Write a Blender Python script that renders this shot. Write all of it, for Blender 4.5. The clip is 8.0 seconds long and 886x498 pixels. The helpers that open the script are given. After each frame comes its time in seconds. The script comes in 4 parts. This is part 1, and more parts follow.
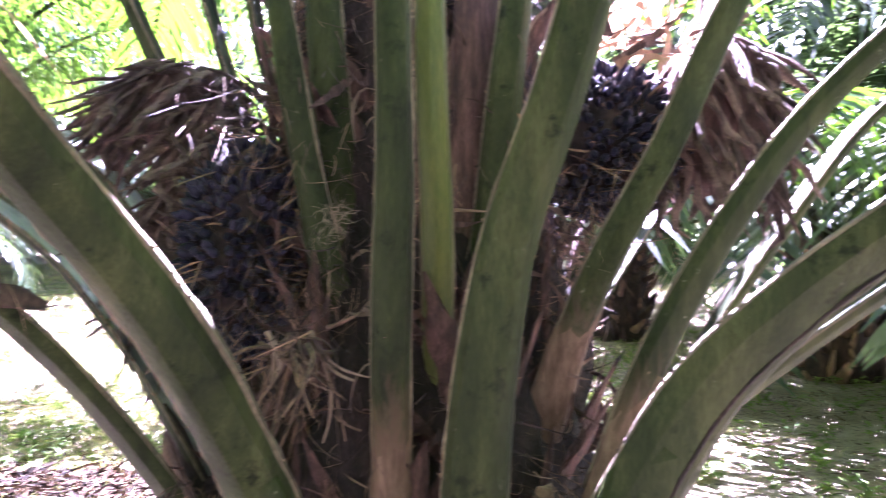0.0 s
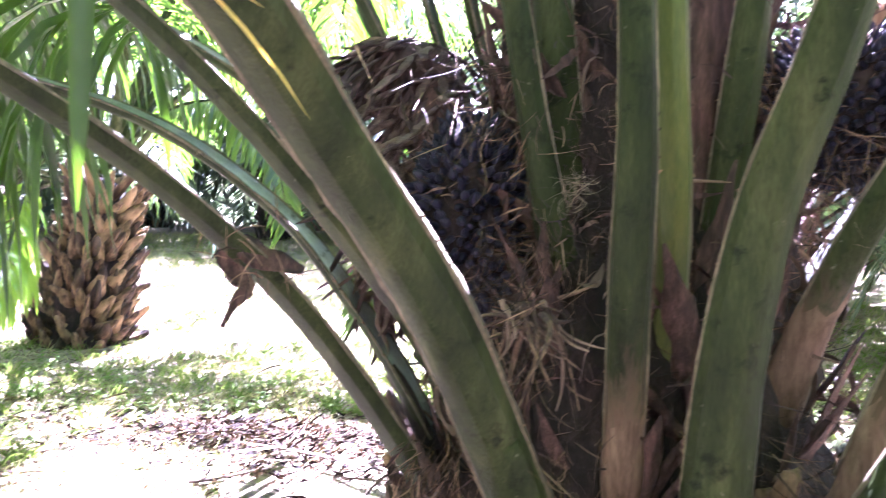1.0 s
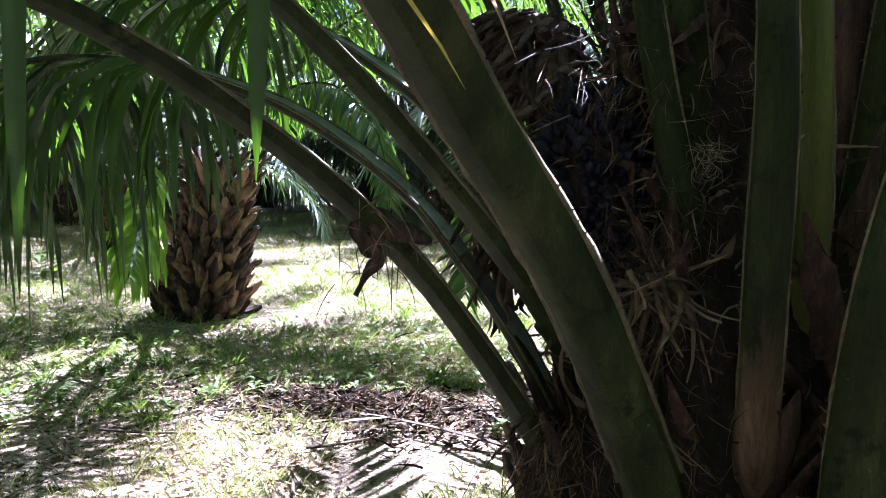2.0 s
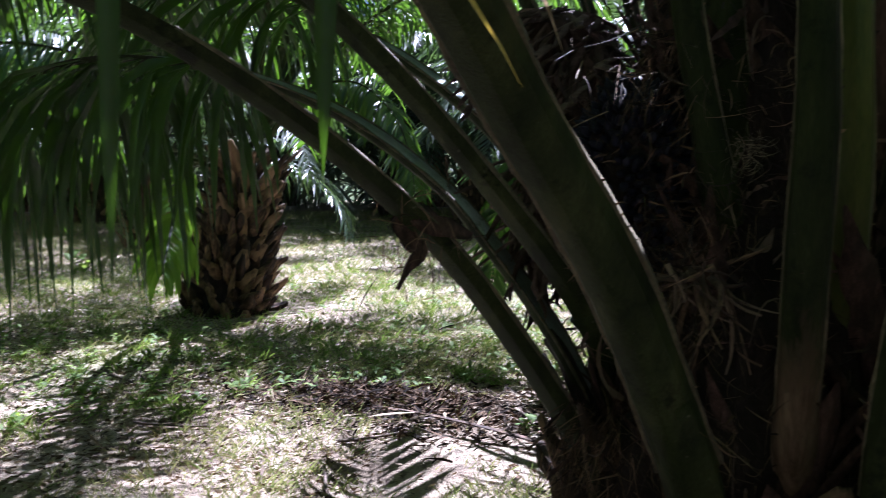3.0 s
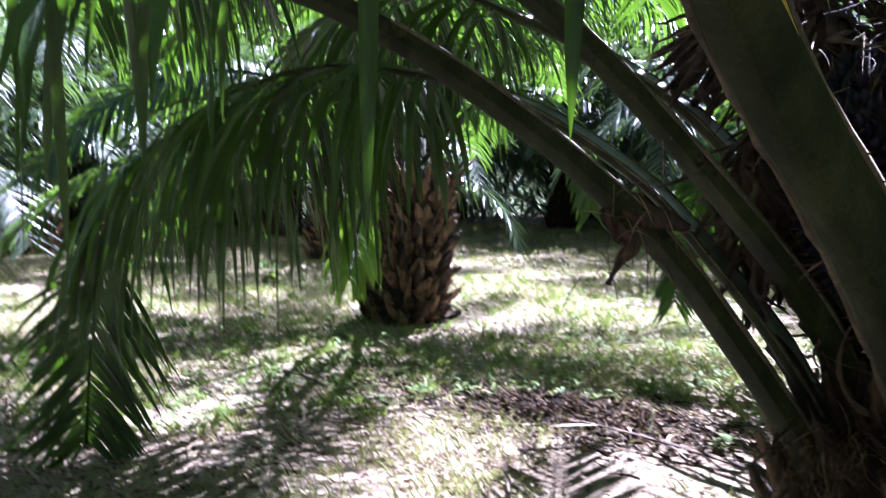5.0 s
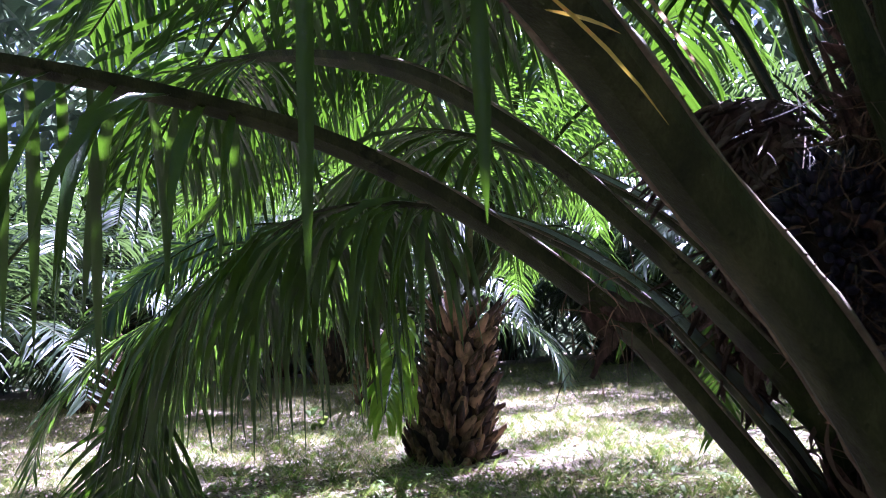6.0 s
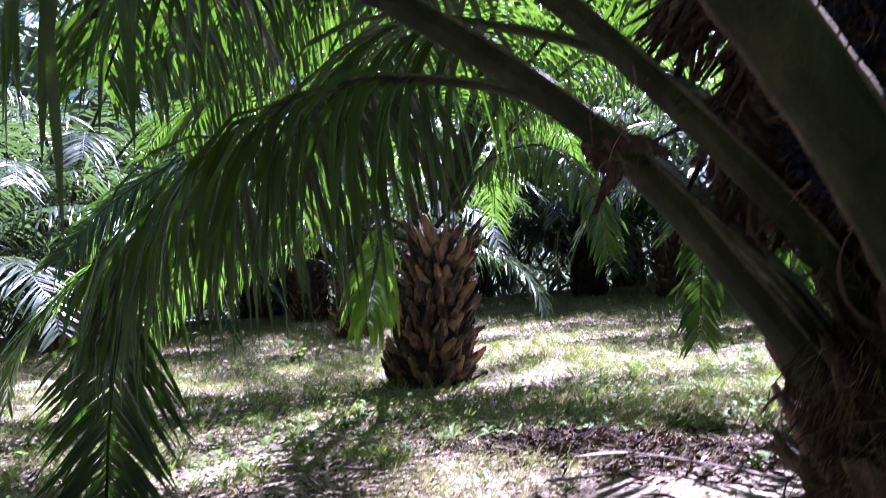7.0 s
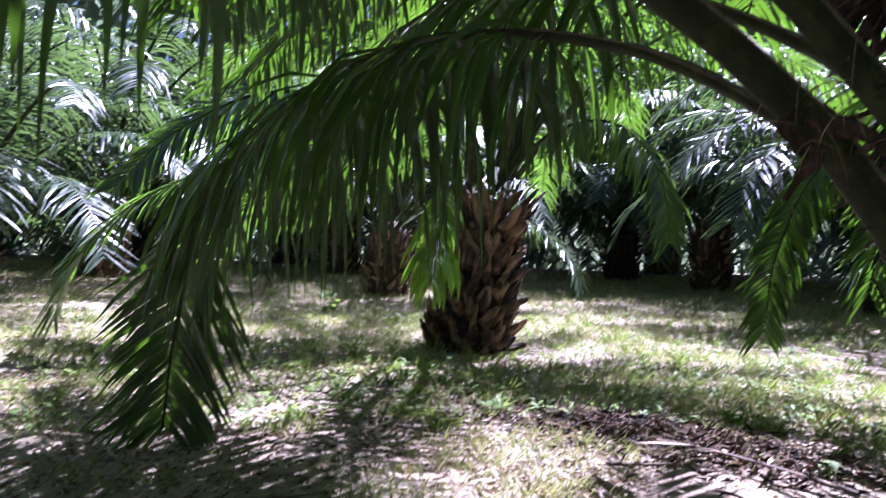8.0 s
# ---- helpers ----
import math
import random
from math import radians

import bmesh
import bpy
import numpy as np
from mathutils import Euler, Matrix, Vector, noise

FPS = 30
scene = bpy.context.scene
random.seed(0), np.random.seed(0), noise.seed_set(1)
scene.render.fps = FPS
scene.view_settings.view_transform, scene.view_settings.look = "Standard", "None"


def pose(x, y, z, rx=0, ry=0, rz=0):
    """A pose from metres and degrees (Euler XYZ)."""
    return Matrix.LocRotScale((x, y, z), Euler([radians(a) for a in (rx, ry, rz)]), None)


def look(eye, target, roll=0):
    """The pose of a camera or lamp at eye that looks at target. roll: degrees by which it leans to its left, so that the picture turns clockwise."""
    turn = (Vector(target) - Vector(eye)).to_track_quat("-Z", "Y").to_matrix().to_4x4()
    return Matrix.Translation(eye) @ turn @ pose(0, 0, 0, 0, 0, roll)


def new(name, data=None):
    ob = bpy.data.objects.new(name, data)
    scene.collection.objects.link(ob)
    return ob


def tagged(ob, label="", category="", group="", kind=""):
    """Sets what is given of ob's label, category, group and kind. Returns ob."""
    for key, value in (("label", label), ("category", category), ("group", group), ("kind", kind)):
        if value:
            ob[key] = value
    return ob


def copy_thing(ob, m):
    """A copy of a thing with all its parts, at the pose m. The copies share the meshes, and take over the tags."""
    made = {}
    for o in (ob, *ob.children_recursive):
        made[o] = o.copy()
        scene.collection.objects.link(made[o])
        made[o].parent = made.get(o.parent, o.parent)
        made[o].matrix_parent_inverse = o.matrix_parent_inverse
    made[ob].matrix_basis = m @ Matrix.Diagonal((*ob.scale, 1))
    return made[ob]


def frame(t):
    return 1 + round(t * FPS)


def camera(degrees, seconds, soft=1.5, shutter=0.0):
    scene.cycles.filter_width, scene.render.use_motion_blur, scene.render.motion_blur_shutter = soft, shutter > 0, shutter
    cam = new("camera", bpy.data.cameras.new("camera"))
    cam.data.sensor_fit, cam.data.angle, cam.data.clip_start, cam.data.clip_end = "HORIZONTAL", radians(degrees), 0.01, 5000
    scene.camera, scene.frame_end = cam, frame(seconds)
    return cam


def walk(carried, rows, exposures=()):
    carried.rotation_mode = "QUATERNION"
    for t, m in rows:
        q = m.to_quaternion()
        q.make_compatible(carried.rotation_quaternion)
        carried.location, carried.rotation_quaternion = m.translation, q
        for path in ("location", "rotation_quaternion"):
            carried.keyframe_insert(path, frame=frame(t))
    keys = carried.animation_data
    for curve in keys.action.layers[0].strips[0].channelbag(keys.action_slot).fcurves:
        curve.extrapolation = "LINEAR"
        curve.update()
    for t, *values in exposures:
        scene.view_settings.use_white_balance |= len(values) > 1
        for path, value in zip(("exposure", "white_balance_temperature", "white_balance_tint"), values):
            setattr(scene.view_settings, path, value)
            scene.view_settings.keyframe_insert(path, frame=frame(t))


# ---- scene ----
cam = camera(63.0, 8.0, soft=0.9, shutter=0.4)
PATH = [
    (0, (0.101, 0.148, 1.345), (-0.088, 2.139, 1.331), 0.1),
    (0.5, (0.056, 0.123, 1.338), (-0.418, 2.066, 1.313), 0.0),
    (1, (-0.057, 0.107, 1.34), (-0.657, 2.013, 1.249), 0.5),
    (1.5, (-0.1, 0.09, 1.34), (-0.893, 1.92, 1.18), -0.3),
    (1.7, (-0.106, 0.079, 1.335), (-0.938, 1.891, 1.174), -0.2),
    (2.8, (-0.119, 0.025, 1.318), (-0.972, 1.828, 1.18), -0.2),
    (3, (-0.135, 0.015, 1.322), (-1.028, 1.798, 1.164), -0.4),
    (3.5, (-0.194, -0.016, 1.332), (-1.248, 1.676, 1.17), -0.2),
    (4, (-0.223, -0.03, 1.318), (-1.364, 1.607, 1.195), 0.5),
    (4.5, (-0.248, 0.005, 1.285), (-1.467, 1.582, 1.101), 0.6),
    (5, (-0.241, 0.015, 1.275), (-1.514, 1.554, 1.161), -1.1),
    (5.2, (-0.225, 0.003, 1.273), (-1.527, 1.517, 1.381), -3.4),
    (6.3, (-0.028, -0.001, 1.119), (-1.383, 1.441, 1.412), -3.8),
    (6.5, (-0.056, 0.06, 1.074), (-1.424, 1.502, 1.311), -4.1),
    (7, (-0.184, 0.056, 0.976), (-1.504, 1.552, 1.104), -4.9),
    (7.2, (-0.254, -0.054, 0.912), (-1.635, 1.392, 0.975), -4.6),
    (7.5, (-0.38, -0.106, 0.893), (-1.85, 1.25, 0.856), 0.6),
    (8, (-0.453, -0.058, 0.978), (-1.829, 1.392, 1.014), 1.6),
]
# the clip's own exposure: bright while it faces the shaded stem, darker towards the sunlit ground
EXPOSURES = [(0, 5.5, 5200, 57), (1.0, 5.7, 5120, 51), (1.5, 4.75, 5100, 38), (1.7, 4.15, 5100, 34), (2.8, 2.3, 5100, 28), (3.2, 2.3, 5100, 28), (3.6, 2.77, 4970, 30), (4.2, 3.15, 5050, 31), (5.0, 2.9, 5050, 33), (6.3, 2.92, 5000, 49), (7.0, 2.85, 5030, 46), (8, 2.67, 5050, 42)]
walk(cam, [(t, look(eye, target, roll)) for t, eye, target, roll in PATH], EXPOSURES)

# ---- light ----
SUN_ELEVATION, SUN_AZIMUTH = 57.0, -8.0  # degrees; azimuth from +y towards +x
world = bpy.data.worlds.new("sky")
scene.world = world
world.use_nodes = True
wn = world.node_tree
sky = wn.nodes.new("ShaderNodeTexSky")
sky.sky_type = "NISHITA"
sky.sun_disc = False
sky.sun_elevation = radians(SUN_ELEVATION)
sky.sun_rotation = radians(SUN_AZIMUTH)
wn.nodes["Background"].inputs["Strength"].default_value = 0.014
wn.links.new(sky.outputs[0], wn.nodes["Background"].inputs["Color"])
sun_data = bpy.data.lights.new("sun", "SUN")
sun_data.energy, sun_data.angle, sun_data.color = 5.0, radians(0.53), (1.0, 0.96, 0.91)
sun = new("sun", sun_data)
ce = math.cos(radians(SUN_ELEVATION))
to_sun = Vector((math.sin(radians(SUN_AZIMUTH)) * ce, math.cos(radians(SUN_AZIMUTH)) * ce, math.sin(radians(SUN_ELEVATION))))
sun.matrix_world = look(to_sun * 60, (0, 0, 0))

# ---- materials ----
def node(tree, kind, **values):
    n = tree.nodes.new(kind)
    for key, value in values.items():
        n.inputs[key.replace("_", " ")].default_value = value
    return n


def surface(name, colours, scale, stretch=(1, 1, 1), rough=0.7, bump=0.3, fine=8.0, translucent=None, specular=0.5, island=0.0, depth=0.01, each=0.0, mottle=None):
    """Two scales of noise over a ramp of colours, fine relief, and, for leaves, light that comes through."""
    mat = bpy.data.materials.new(name)
    mat.use_nodes = True
    tree = mat.node_tree
    link = tree.links.new
    bsdf = tree.nodes["Principled BSDF"]
    out = tree.nodes["Material Output"]
    coord = tree.nodes.new("ShaderNodeTexCoord")
    mapping = tree.nodes.new("ShaderNodeMapping")
    mapping.inputs["Scale"].default_value = stretch
    link(coord.outputs["Object"], mapping.inputs["Vector"])
    coarse = node(tree, "ShaderNodeTexNoise", Scale=scale, Detail=4.0, Roughness=0.6)
    grain = node(tree, "ShaderNodeTexNoise", Scale=scale * fine, Detail=5.0, Roughness=0.65)
    link(mapping.outputs[0], coarse.inputs["Vector"])
    link(mapping.outputs[0], grain.inputs["Vector"])
    both = tree.nodes.new("ShaderNodeMath")
    both.operation = "MULTIPLY_ADD"
    link(grain.outputs["Fac"], both.inputs[0])
    both.inputs[1].default_value = 0.45
    half = tree.nodes.new("ShaderNodeMath")
    half.operation = "MULTIPLY_ADD"
    link(coarse.outputs["Fac"], half.inputs[0])
    half.inputs[1].default_value = 0.9
    half.inputs[2].default_value = -0.17
    link(half.outputs[0], both.inputs[2])
    value = both
    for amount, source, socket in ((island, "ShaderNodeNewGeometry", "Random Per Island"), (each, "ShaderNodeObjectInfo", "Random")):
        if amount:
            src = tree.nodes.new(source)
            add = tree.nodes.new("ShaderNodeMath")
            add.operation = "MULTIPLY_ADD"
            link(src.outputs[socket], add.inputs[0])
            add.inputs[1].default_value = amount
            shift = tree.nodes.new("ShaderNodeMath")
            shift.operation = "SUBTRACT"
            link(value.outputs[0], shift.inputs[0])
            shift.inputs[1].default_value = amount / 2
            link(shift.outputs[0], add.inputs[2])
            value = add
    ramp = tree.nodes.new("ShaderNodeValToRGB")
    stops = ramp.color_ramp.elements
    for i, c in enumerate(colours):
        at = 0.25 + 0.5 * i / max(1, len(colours) - 1)
        stop = stops[i] if i < 2 else stops.new(at)
        stop.position, stop.color = at, (*c, 1)
    link(value.outputs[0], ramp.inputs[0])
    colour = ramp.outputs[0]
    for tint, size, edge in mottle or ():
        spots = node(tree, "ShaderNodeTexNoise", Scale=size, Detail=6.0, Roughness=0.7)
        link(coord.outputs["Object"], spots.inputs["Vector"])
        cut = tree.nodes.new("ShaderNodeValToRGB")
        cut.color_ramp.elements[0].position, cut.color_ramp.elements[1].position = edge, edge + 0.09
        link(spots.outputs["Fac"], cut.inputs[0])
        mix = tree.nodes.new("ShaderNodeMix")
        mix.data_type = "RGBA"
        link(cut.outputs[0], mix.inputs[0])
        link(colour, mix.inputs[6])
        mix.inputs[7].default_value = (*tint, 1)
        colour = mix.outputs[2]
    link(colour, bsdf.inputs["Base Color"])
    bsdf.inputs["Roughness"].default_value = rough
    bsdf.inputs["Specular IOR Level"].default_value = specular
    relief = tree.nodes.new("ShaderNodeBump")
    relief.inputs["Strength"].default_value = bump
    relief.inputs["Distance"].default_value = depth
    link(grain.outputs["Fac"], relief.inputs["Height"])
    link(relief.outputs[0], bsdf.inputs["Normal"])
    if translucent:
        amount, tint = translucent
        glow = tree.nodes.new("ShaderNodeBsdfTranslucent")
        tone = tree.nodes.new("ShaderNodeMix")
        tone.data_type = "RGBA"
        tone.inputs[0].default_value = 0.75
        link(colour, tone.inputs[6])
        tone.inputs[7].default_value = (*tint, 1)
        link(tone.outputs[2], glow.inputs["Color"])
        blend = tree.nodes.new("ShaderNodeMixShader")
        blend.inputs[0].default_value = amount
        link(bsdf.outputs[0], blend.inputs[1])
        link(glow.outputs[0], blend.inputs[2])
        link(blend.outputs[0], out.inputs["Surface"])
    return mat


LEAF = surface("leaflet_green", [(0.009, 0.024, 0.006), (0.017, 0.042, 0.009), (0.036, 0.07, 0.016)], 3.0, specular=0.6, rough=0.28, bump=0.25, fine=14, translucent=(0.16, (0.22, 0.5, 0.012)), island=0.6)
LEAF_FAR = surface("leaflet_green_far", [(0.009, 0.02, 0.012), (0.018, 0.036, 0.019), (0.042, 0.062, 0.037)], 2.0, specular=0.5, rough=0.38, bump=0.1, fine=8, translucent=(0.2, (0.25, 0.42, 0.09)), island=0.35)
# Lit copy of LEAF: backlight put into slightly paler, more translucent greens
LEAF_MID = surface("leaflet_green_sunlit", [(0.011, 0.025, 0.01), (0.02, 0.043, 0.016), (0.042, 0.07, 0.03)], 3.0, specular=0.5, rough=0.36, bump=0.2, fine=12, translucent=(0.29, (0.23, 0.48, 0.022)), island=0.45)
# Sun from behind put into a brighter, more translucent green for one tuft
LEAF_BACKLIT = surface("leaflet_backlit", [(0.035, 0.08, 0.012), (0.06, 0.13, 0.018), (0.1, 0.17, 0.03)], 3.0, specular=0.5, rough=0.35, bump=0.2, fine=12, translucent=(0.5, (0.4, 0.7, 0.04)), island=0.4)
LEAF_YELLOW = surface("leaflet_yellowing", [(0.10, 0.16, 0.02), (0.5, 0.42, 0.05), (0.7, 0.2, 0.03)], 9.0, rough=0.4, translucent=(0.3, (0.6, 0.4, 0.04)))
LEAF_DEAD = surface("leaflet_dead", [(0.045, 0.03, 0.02), (0.15, 0.105, 0.066), (0.36, 0.28, 0.18)], 6.0, rough=0.85, translucent=(0.12, (0.35, 0.22, 0.1)), island=0.8)
PETIOLE = surface("petiole_green", [(0.008, 0.012, 0.004), (0.026, 0.037, 0.0105), (0.068, 0.077, 0.026)], 4.5, stretch=(3, 3, 0.6), rough=0.55, specular=0.15, bump=0.5, fine=18, depth=0.004, each=0.12, mottle=(((0.007, 0.011, 0.003), 11.0, 0.56), ((0.19, 0.18, 0.12), 34.0, 0.655)))
PETIOLE_BRIGHT = surface("petiole_young", [(0.03, 0.05, 0.007), (0.07, 0.09, 0.014), (0.15, 0.15, 0.03)], 2.2, stretch=(4, 4, 0.6), specular=0.3, rough=0.45, bump=0.25, fine=26, depth=0.003, mottle=(((0.3, 0.22, 0.09), 26.0, 0.68),))
PETIOLE_OLD = surface("petiole_old_green", [(0.02, 0.02, 0.009), (0.042, 0.038, 0.018), (0.085, 0.068, 0.038)], 4.0, stretch=(3, 3, 0.8), rough=0.6, bump=0.5, fine=14, depth=0.006)
MARGIN = surface("petiole_margin_tan", [(0.05, 0.042, 0.024), (0.12, 0.1, 0.058), (0.26, 0.21, 0.13)], 9.0, rough=0.7, bump=0.5)
PETIOLE_BASE = surface("petiole_base_tan", [(0.09, 0.058, 0.042), (0.2, 0.135, 0.095), (0.33, 0.235, 0.165)], 5.0, stretch=(3, 3, 0.7), rough=0.75, bump=0.5, fine=12)
SHEATH = surface("sheath_redbrown", [(0.018, 0.01, 0.009), (0.075, 0.04, 0.031), (0.22, 0.125, 0.092)], 9.0, stretch=(5, 5, 0.8), rough=0.85, bump=0.8, fine=9)
STEM = surface("stem_fibrous_brown", [(0.006, 0.004, 0.004), (0.02, 0.012, 0.011), (0.075, 0.045, 0.036)], 12.0, stretch=(2, 2, 0.7), rough=0.92, bump=1.0, fine=7, depth=0.02)
STUB = surface("leaf_stub_brown", [(0.014, 0.009, 0.006), (0.068, 0.039, 0.022), (0.29, 0.185, 0.1)], 7.0, stretch=(2, 2, 1), rough=0.85, bump=0.8, fine=10, each=0.45, island=0.45)
STUB_CUT = surface("leaf_stub_cut", [(0.12, 0.085, 0.055), (0.26, 0.2, 0.13), (0.4, 0.31, 0.21)], 14.0, rough=0.85, bump=0.6, fine=8, each=0.3, island=0.2)
FIBRE = surface("dry_fibre", [(0.018, 0.01, 0.008), (0.055, 0.032, 0.022), (0.27, 0.17, 0.1)], 5.0, rough=0.8, bump=0.2, island=0.6)
FRUIT = surface("palm_fruit_black", [(0.004, 0.004, 0.012), (0.01, 0.011, 0.028), (0.028, 0.026, 0.045)], 60.0, specular=0.25, rough=0.42, bump=0.6, each=0.5, depth=0.003)
HUSK = surface("flower_spike_dry", [(0.035, 0.021, 0.018), (0.1, 0.062, 0.05), (0.26, 0.18, 0.135)], 16.0, rough=0.9, bump=1.0, fine=9, each=0.3)
# Distance haze and sun glow put into a paler, whitened canopy green
WOODS = surface("far_canopy", [(0.03, 0.05, 0.035), (0.055, 0.085, 0.055), (0.11, 0.13, 0.1)], 1.0, rough=0.4, bump=0.1, fine=8, translucent=(0.42, (0.36, 0.48, 0.28)), island=0.6)
GRASS = surface("grass_blade", [(0.06, 0.125, 0.022), (0.19, 0.265, 0.055), (0.54, 0.49, 0.21)], 0.7, rough=0.5, bump=0.1, translucent=(0.3, (0.42, 0.46, 0.14)), island=0.7)
WEED = surface("weed_leaf", [(0.05, 0.09, 0.02), (0.1, 0.16, 0.035), (0.19, 0.25, 0.06)], 3.0, rough=0.6, specular=0.25, bump=0.1, translucent=(0.4, (0.3, 0.42, 0.06)), island=0.5)
TWIG = surface("dry_stick", [(0.04, 0.028, 0.022), (0.1, 0.072, 0.055), (0.22, 0.17, 0.13)], 8.0, stretch=(1, 1, 1), rough=0.9, bump=0.6, island=0.4)


def ground_material():
    mat = surface("plantation_soil", [(0.13, 0.09, 0.06), (0.36, 0.28, 0.195), (0.63, 0.53, 0.405)], 1.9, rough=0.95, bump=1.0, fine=26, depth=0.04, mottle=(((0.13, 0.095, 0.065), 13.0, 0.53), ((0.6, 0.53, 0.43), 31.0, 0.62), ((0.1, 0.075, 0.052), 60.0, 0.57)))
    tree = mat.node_tree
    link = tree.links.new
    bsdf = tree.nodes["Principled BSDF"]
    base = bsdf.inputs["Base Color"].links[0].from_socket
    coord = tree.nodes.new("ShaderNodeTexCoord")
    patch = node(tree, "ShaderNodeTexNoise", Scale=0.45, Detail=6.0, Roughness=0.62)
    link(coord.outputs["Object"], patch.inputs["Vector"])
    cut = tree.nodes.new("ShaderNodeValToRGB")
    cut.color_ramp.elements[0].position, cut.color_ramp.elements[1].position = 0.5, 0.7
    link(patch.outputs["Fac"], cut.inputs[0])
    blade = node(tree, "ShaderNodeTexNoise", Scale=34.0, Detail=4.0)
    link(coord.outputs["Object"], blade.inputs["Vector"])
    greens = tree.nodes.new("ShaderNodeValToRGB")
    greens.color_ramp.elements[0].color = (0.11, 0.12, 0.05, 1)
    greens.color_ramp.elements[1].color = (0.4, 0.37, 0.22, 1)
    link(blade.outputs["Fac"], greens.inputs[0])
    mix = tree.nodes.new("ShaderNodeMix")
    mix.data_type = "RGBA"
    link(cut.outputs[0], mix.inputs[0])
    link(base, mix.inputs[6])
    link(greens.outputs[0], mix.inputs[7])
    link(mix.outputs[2], bsdf.inputs["Base Color"])
    return mat


def ageing(mat):
    """Green petiole that dries to tan towards its base; "along" is the distance from the base in metres."""
    tree = mat.node_tree
    link = tree.links.new
    bsdf = tree.nodes["Principled BSDF"]
    base = bsdf.inputs["Base Color"].links[0].from_socket
    coord = tree.nodes.new("ShaderNodeTexCoord")
    far = tree.nodes.new("ShaderNodeAttribute")
    far.attribute_name = "along"
    streak = node(tree, "ShaderNodeTexNoise", Scale=16.0, Detail=5.0, Roughness=0.7)
    squeeze = tree.nodes.new("ShaderNodeMapping")
    squeeze.inputs["Scale"].default_value = (3, 3, 0.35)
    link(coord.outputs["Object"], squeeze.inputs["Vector"])
    link(squeeze.outputs[0], streak.inputs["Vector"])
    add = tree.nodes.new("ShaderNodeMath")
    add.operation = "MULTIPLY_ADD"
    link(streak.outputs["Fac"], add.inputs[0])
    add.inputs[1].default_value = 0.5
    link(far.outputs["Fac"], add.inputs[2])
    cut = tree.nodes.new("ShaderNodeValToRGB")
    cut.color_ramp.elements[0].position, cut.color_ramp.elements[1].position = 0.33, 0.53
    link(add.outputs[0], cut.inputs[0])
    tan = tree.nodes.new("ShaderNodeValToRGB")
    tan.color_ramp.elements[0].position, tan.color_ramp.elements[1].position = 0.3, 0.7
    tan.color_ramp.elements[0].color = (0.07, 0.044, 0.028, 1)
    tan.color_ramp.elements[1].color = (0.25, 0.17, 0.11, 1)
    link(streak.outputs["Fac"], tan.inputs[0])
    mix = tree.nodes.new("ShaderNodeMix")
    mix.data_type = "RGBA"
    link(cut.outputs[0], mix.inputs[0])
    link(tan.outputs[0], mix.inputs[6])
    link(base, mix.inputs[7])
    link(mix.outputs[2], bsdf.inputs["Base Color"])
    return mat


PETIOLE_AGED = ageing(surface("petiole_aged", [(0.008, 0.012, 0.004), (0.026, 0.037, 0.0105), (0.068, 0.077, 0.026)], 4.5, stretch=(3, 3, 0.6), rough=0.55, specular=0.15, bump=0.5, fine=18, depth=0.004, each=0.12, mottle=(((0.007, 0.011, 0.003), 11.0, 0.56), ((0.19, 0.18, 0.12), 34.0, 0.655))))
# Sky and sun sheen on upper petiole faces, put into a paler colour
PETIOLE_SKYLIT = surface("petiole_upper_skylit", [(0.12, 0.14, 0.13), (0.25, 0.28, 0.27), (0.4, 0.43, 0.42)], 7.0, stretch=(3, 3, 0.5), specular=0.7, rough=0.32, bump=0.4, fine=16, depth=0.004, mottle=(((0.04, 0.05, 0.025), 12.0, 0.6),))
# Dead brown heap leaves, darkened further to carry some of the shade
LEAF_HEAP_SHADED = surface("leaflet_heap_shaded", [(0.013, 0.009, 0.006), (0.042, 0.027, 0.017), (0.15, 0.1, 0.062)], 6.0, rough=0.95, specular=0.2, island=0.8)
# Sunlight on the dry bracts, put into a pale translucent colour
BRACT = surface("dry_bract_sunlit", [(0.16, 0.1, 0.065), (0.36, 0.25, 0.17), (0.6, 0.46, 0.33)], 12.0, stretch=(3, 3, 0.6), rough=0.8, bump=0.5, fine=8, translucent=(0.35, (0.6, 0.4, 0.24)), each=0.4)
SOIL = ground_material()

# ---- building tools ----
UP = Vector((0, 0, 1))
rng = random.Random(11)


def ground_height(x, y):
    d = math.hypot(x + 0.4, y - 0.2)
    u = min(1.0, max(0.0, (d - 8.5) / 20.0))
    rise = 0.75 * u * u * (3 - 2 * u)
    near = max(0.0, 1 - d / 40)
    return rise + near * (0.035 * noise.noise((x * 0.6, y * 0.6, 0.3)) + 0.018 * noise.noise((x * 2.3, y * 2.3, 5.1)))


def mesh_object(name, verts, faces, material, parent=None, label="", smooth=True):
    me = bpy.data.meshes.new(name)
    me.from_pydata([tuple(v) for v in verts], [], faces)
    if smooth:
        me.polygons.foreach_set("use_smooth", [True] * len(me.polygons))
    me.materials.append(material)
    me.update()
    ob = new(name, me)
    if parent:
        ob.parent = parent
    if label:
        tagged(ob, label)
    return ob


def part(name, bm, material, parent, label=""):
    me = bpy.data.meshes.new(name)
    bm.to_mesh(me)
    bm.free()
    me.materials.append(material)
    ob = new(name, me)
    ob.parent = parent
    if label:
        tagged(ob, label)
    return ob


def empty(name, place, turn=0.0):
    ob = new(name)
    ob.empty_display_size = 0.2
    ob.matrix_basis = pose(*place, 0, 0, turn)
    return ob


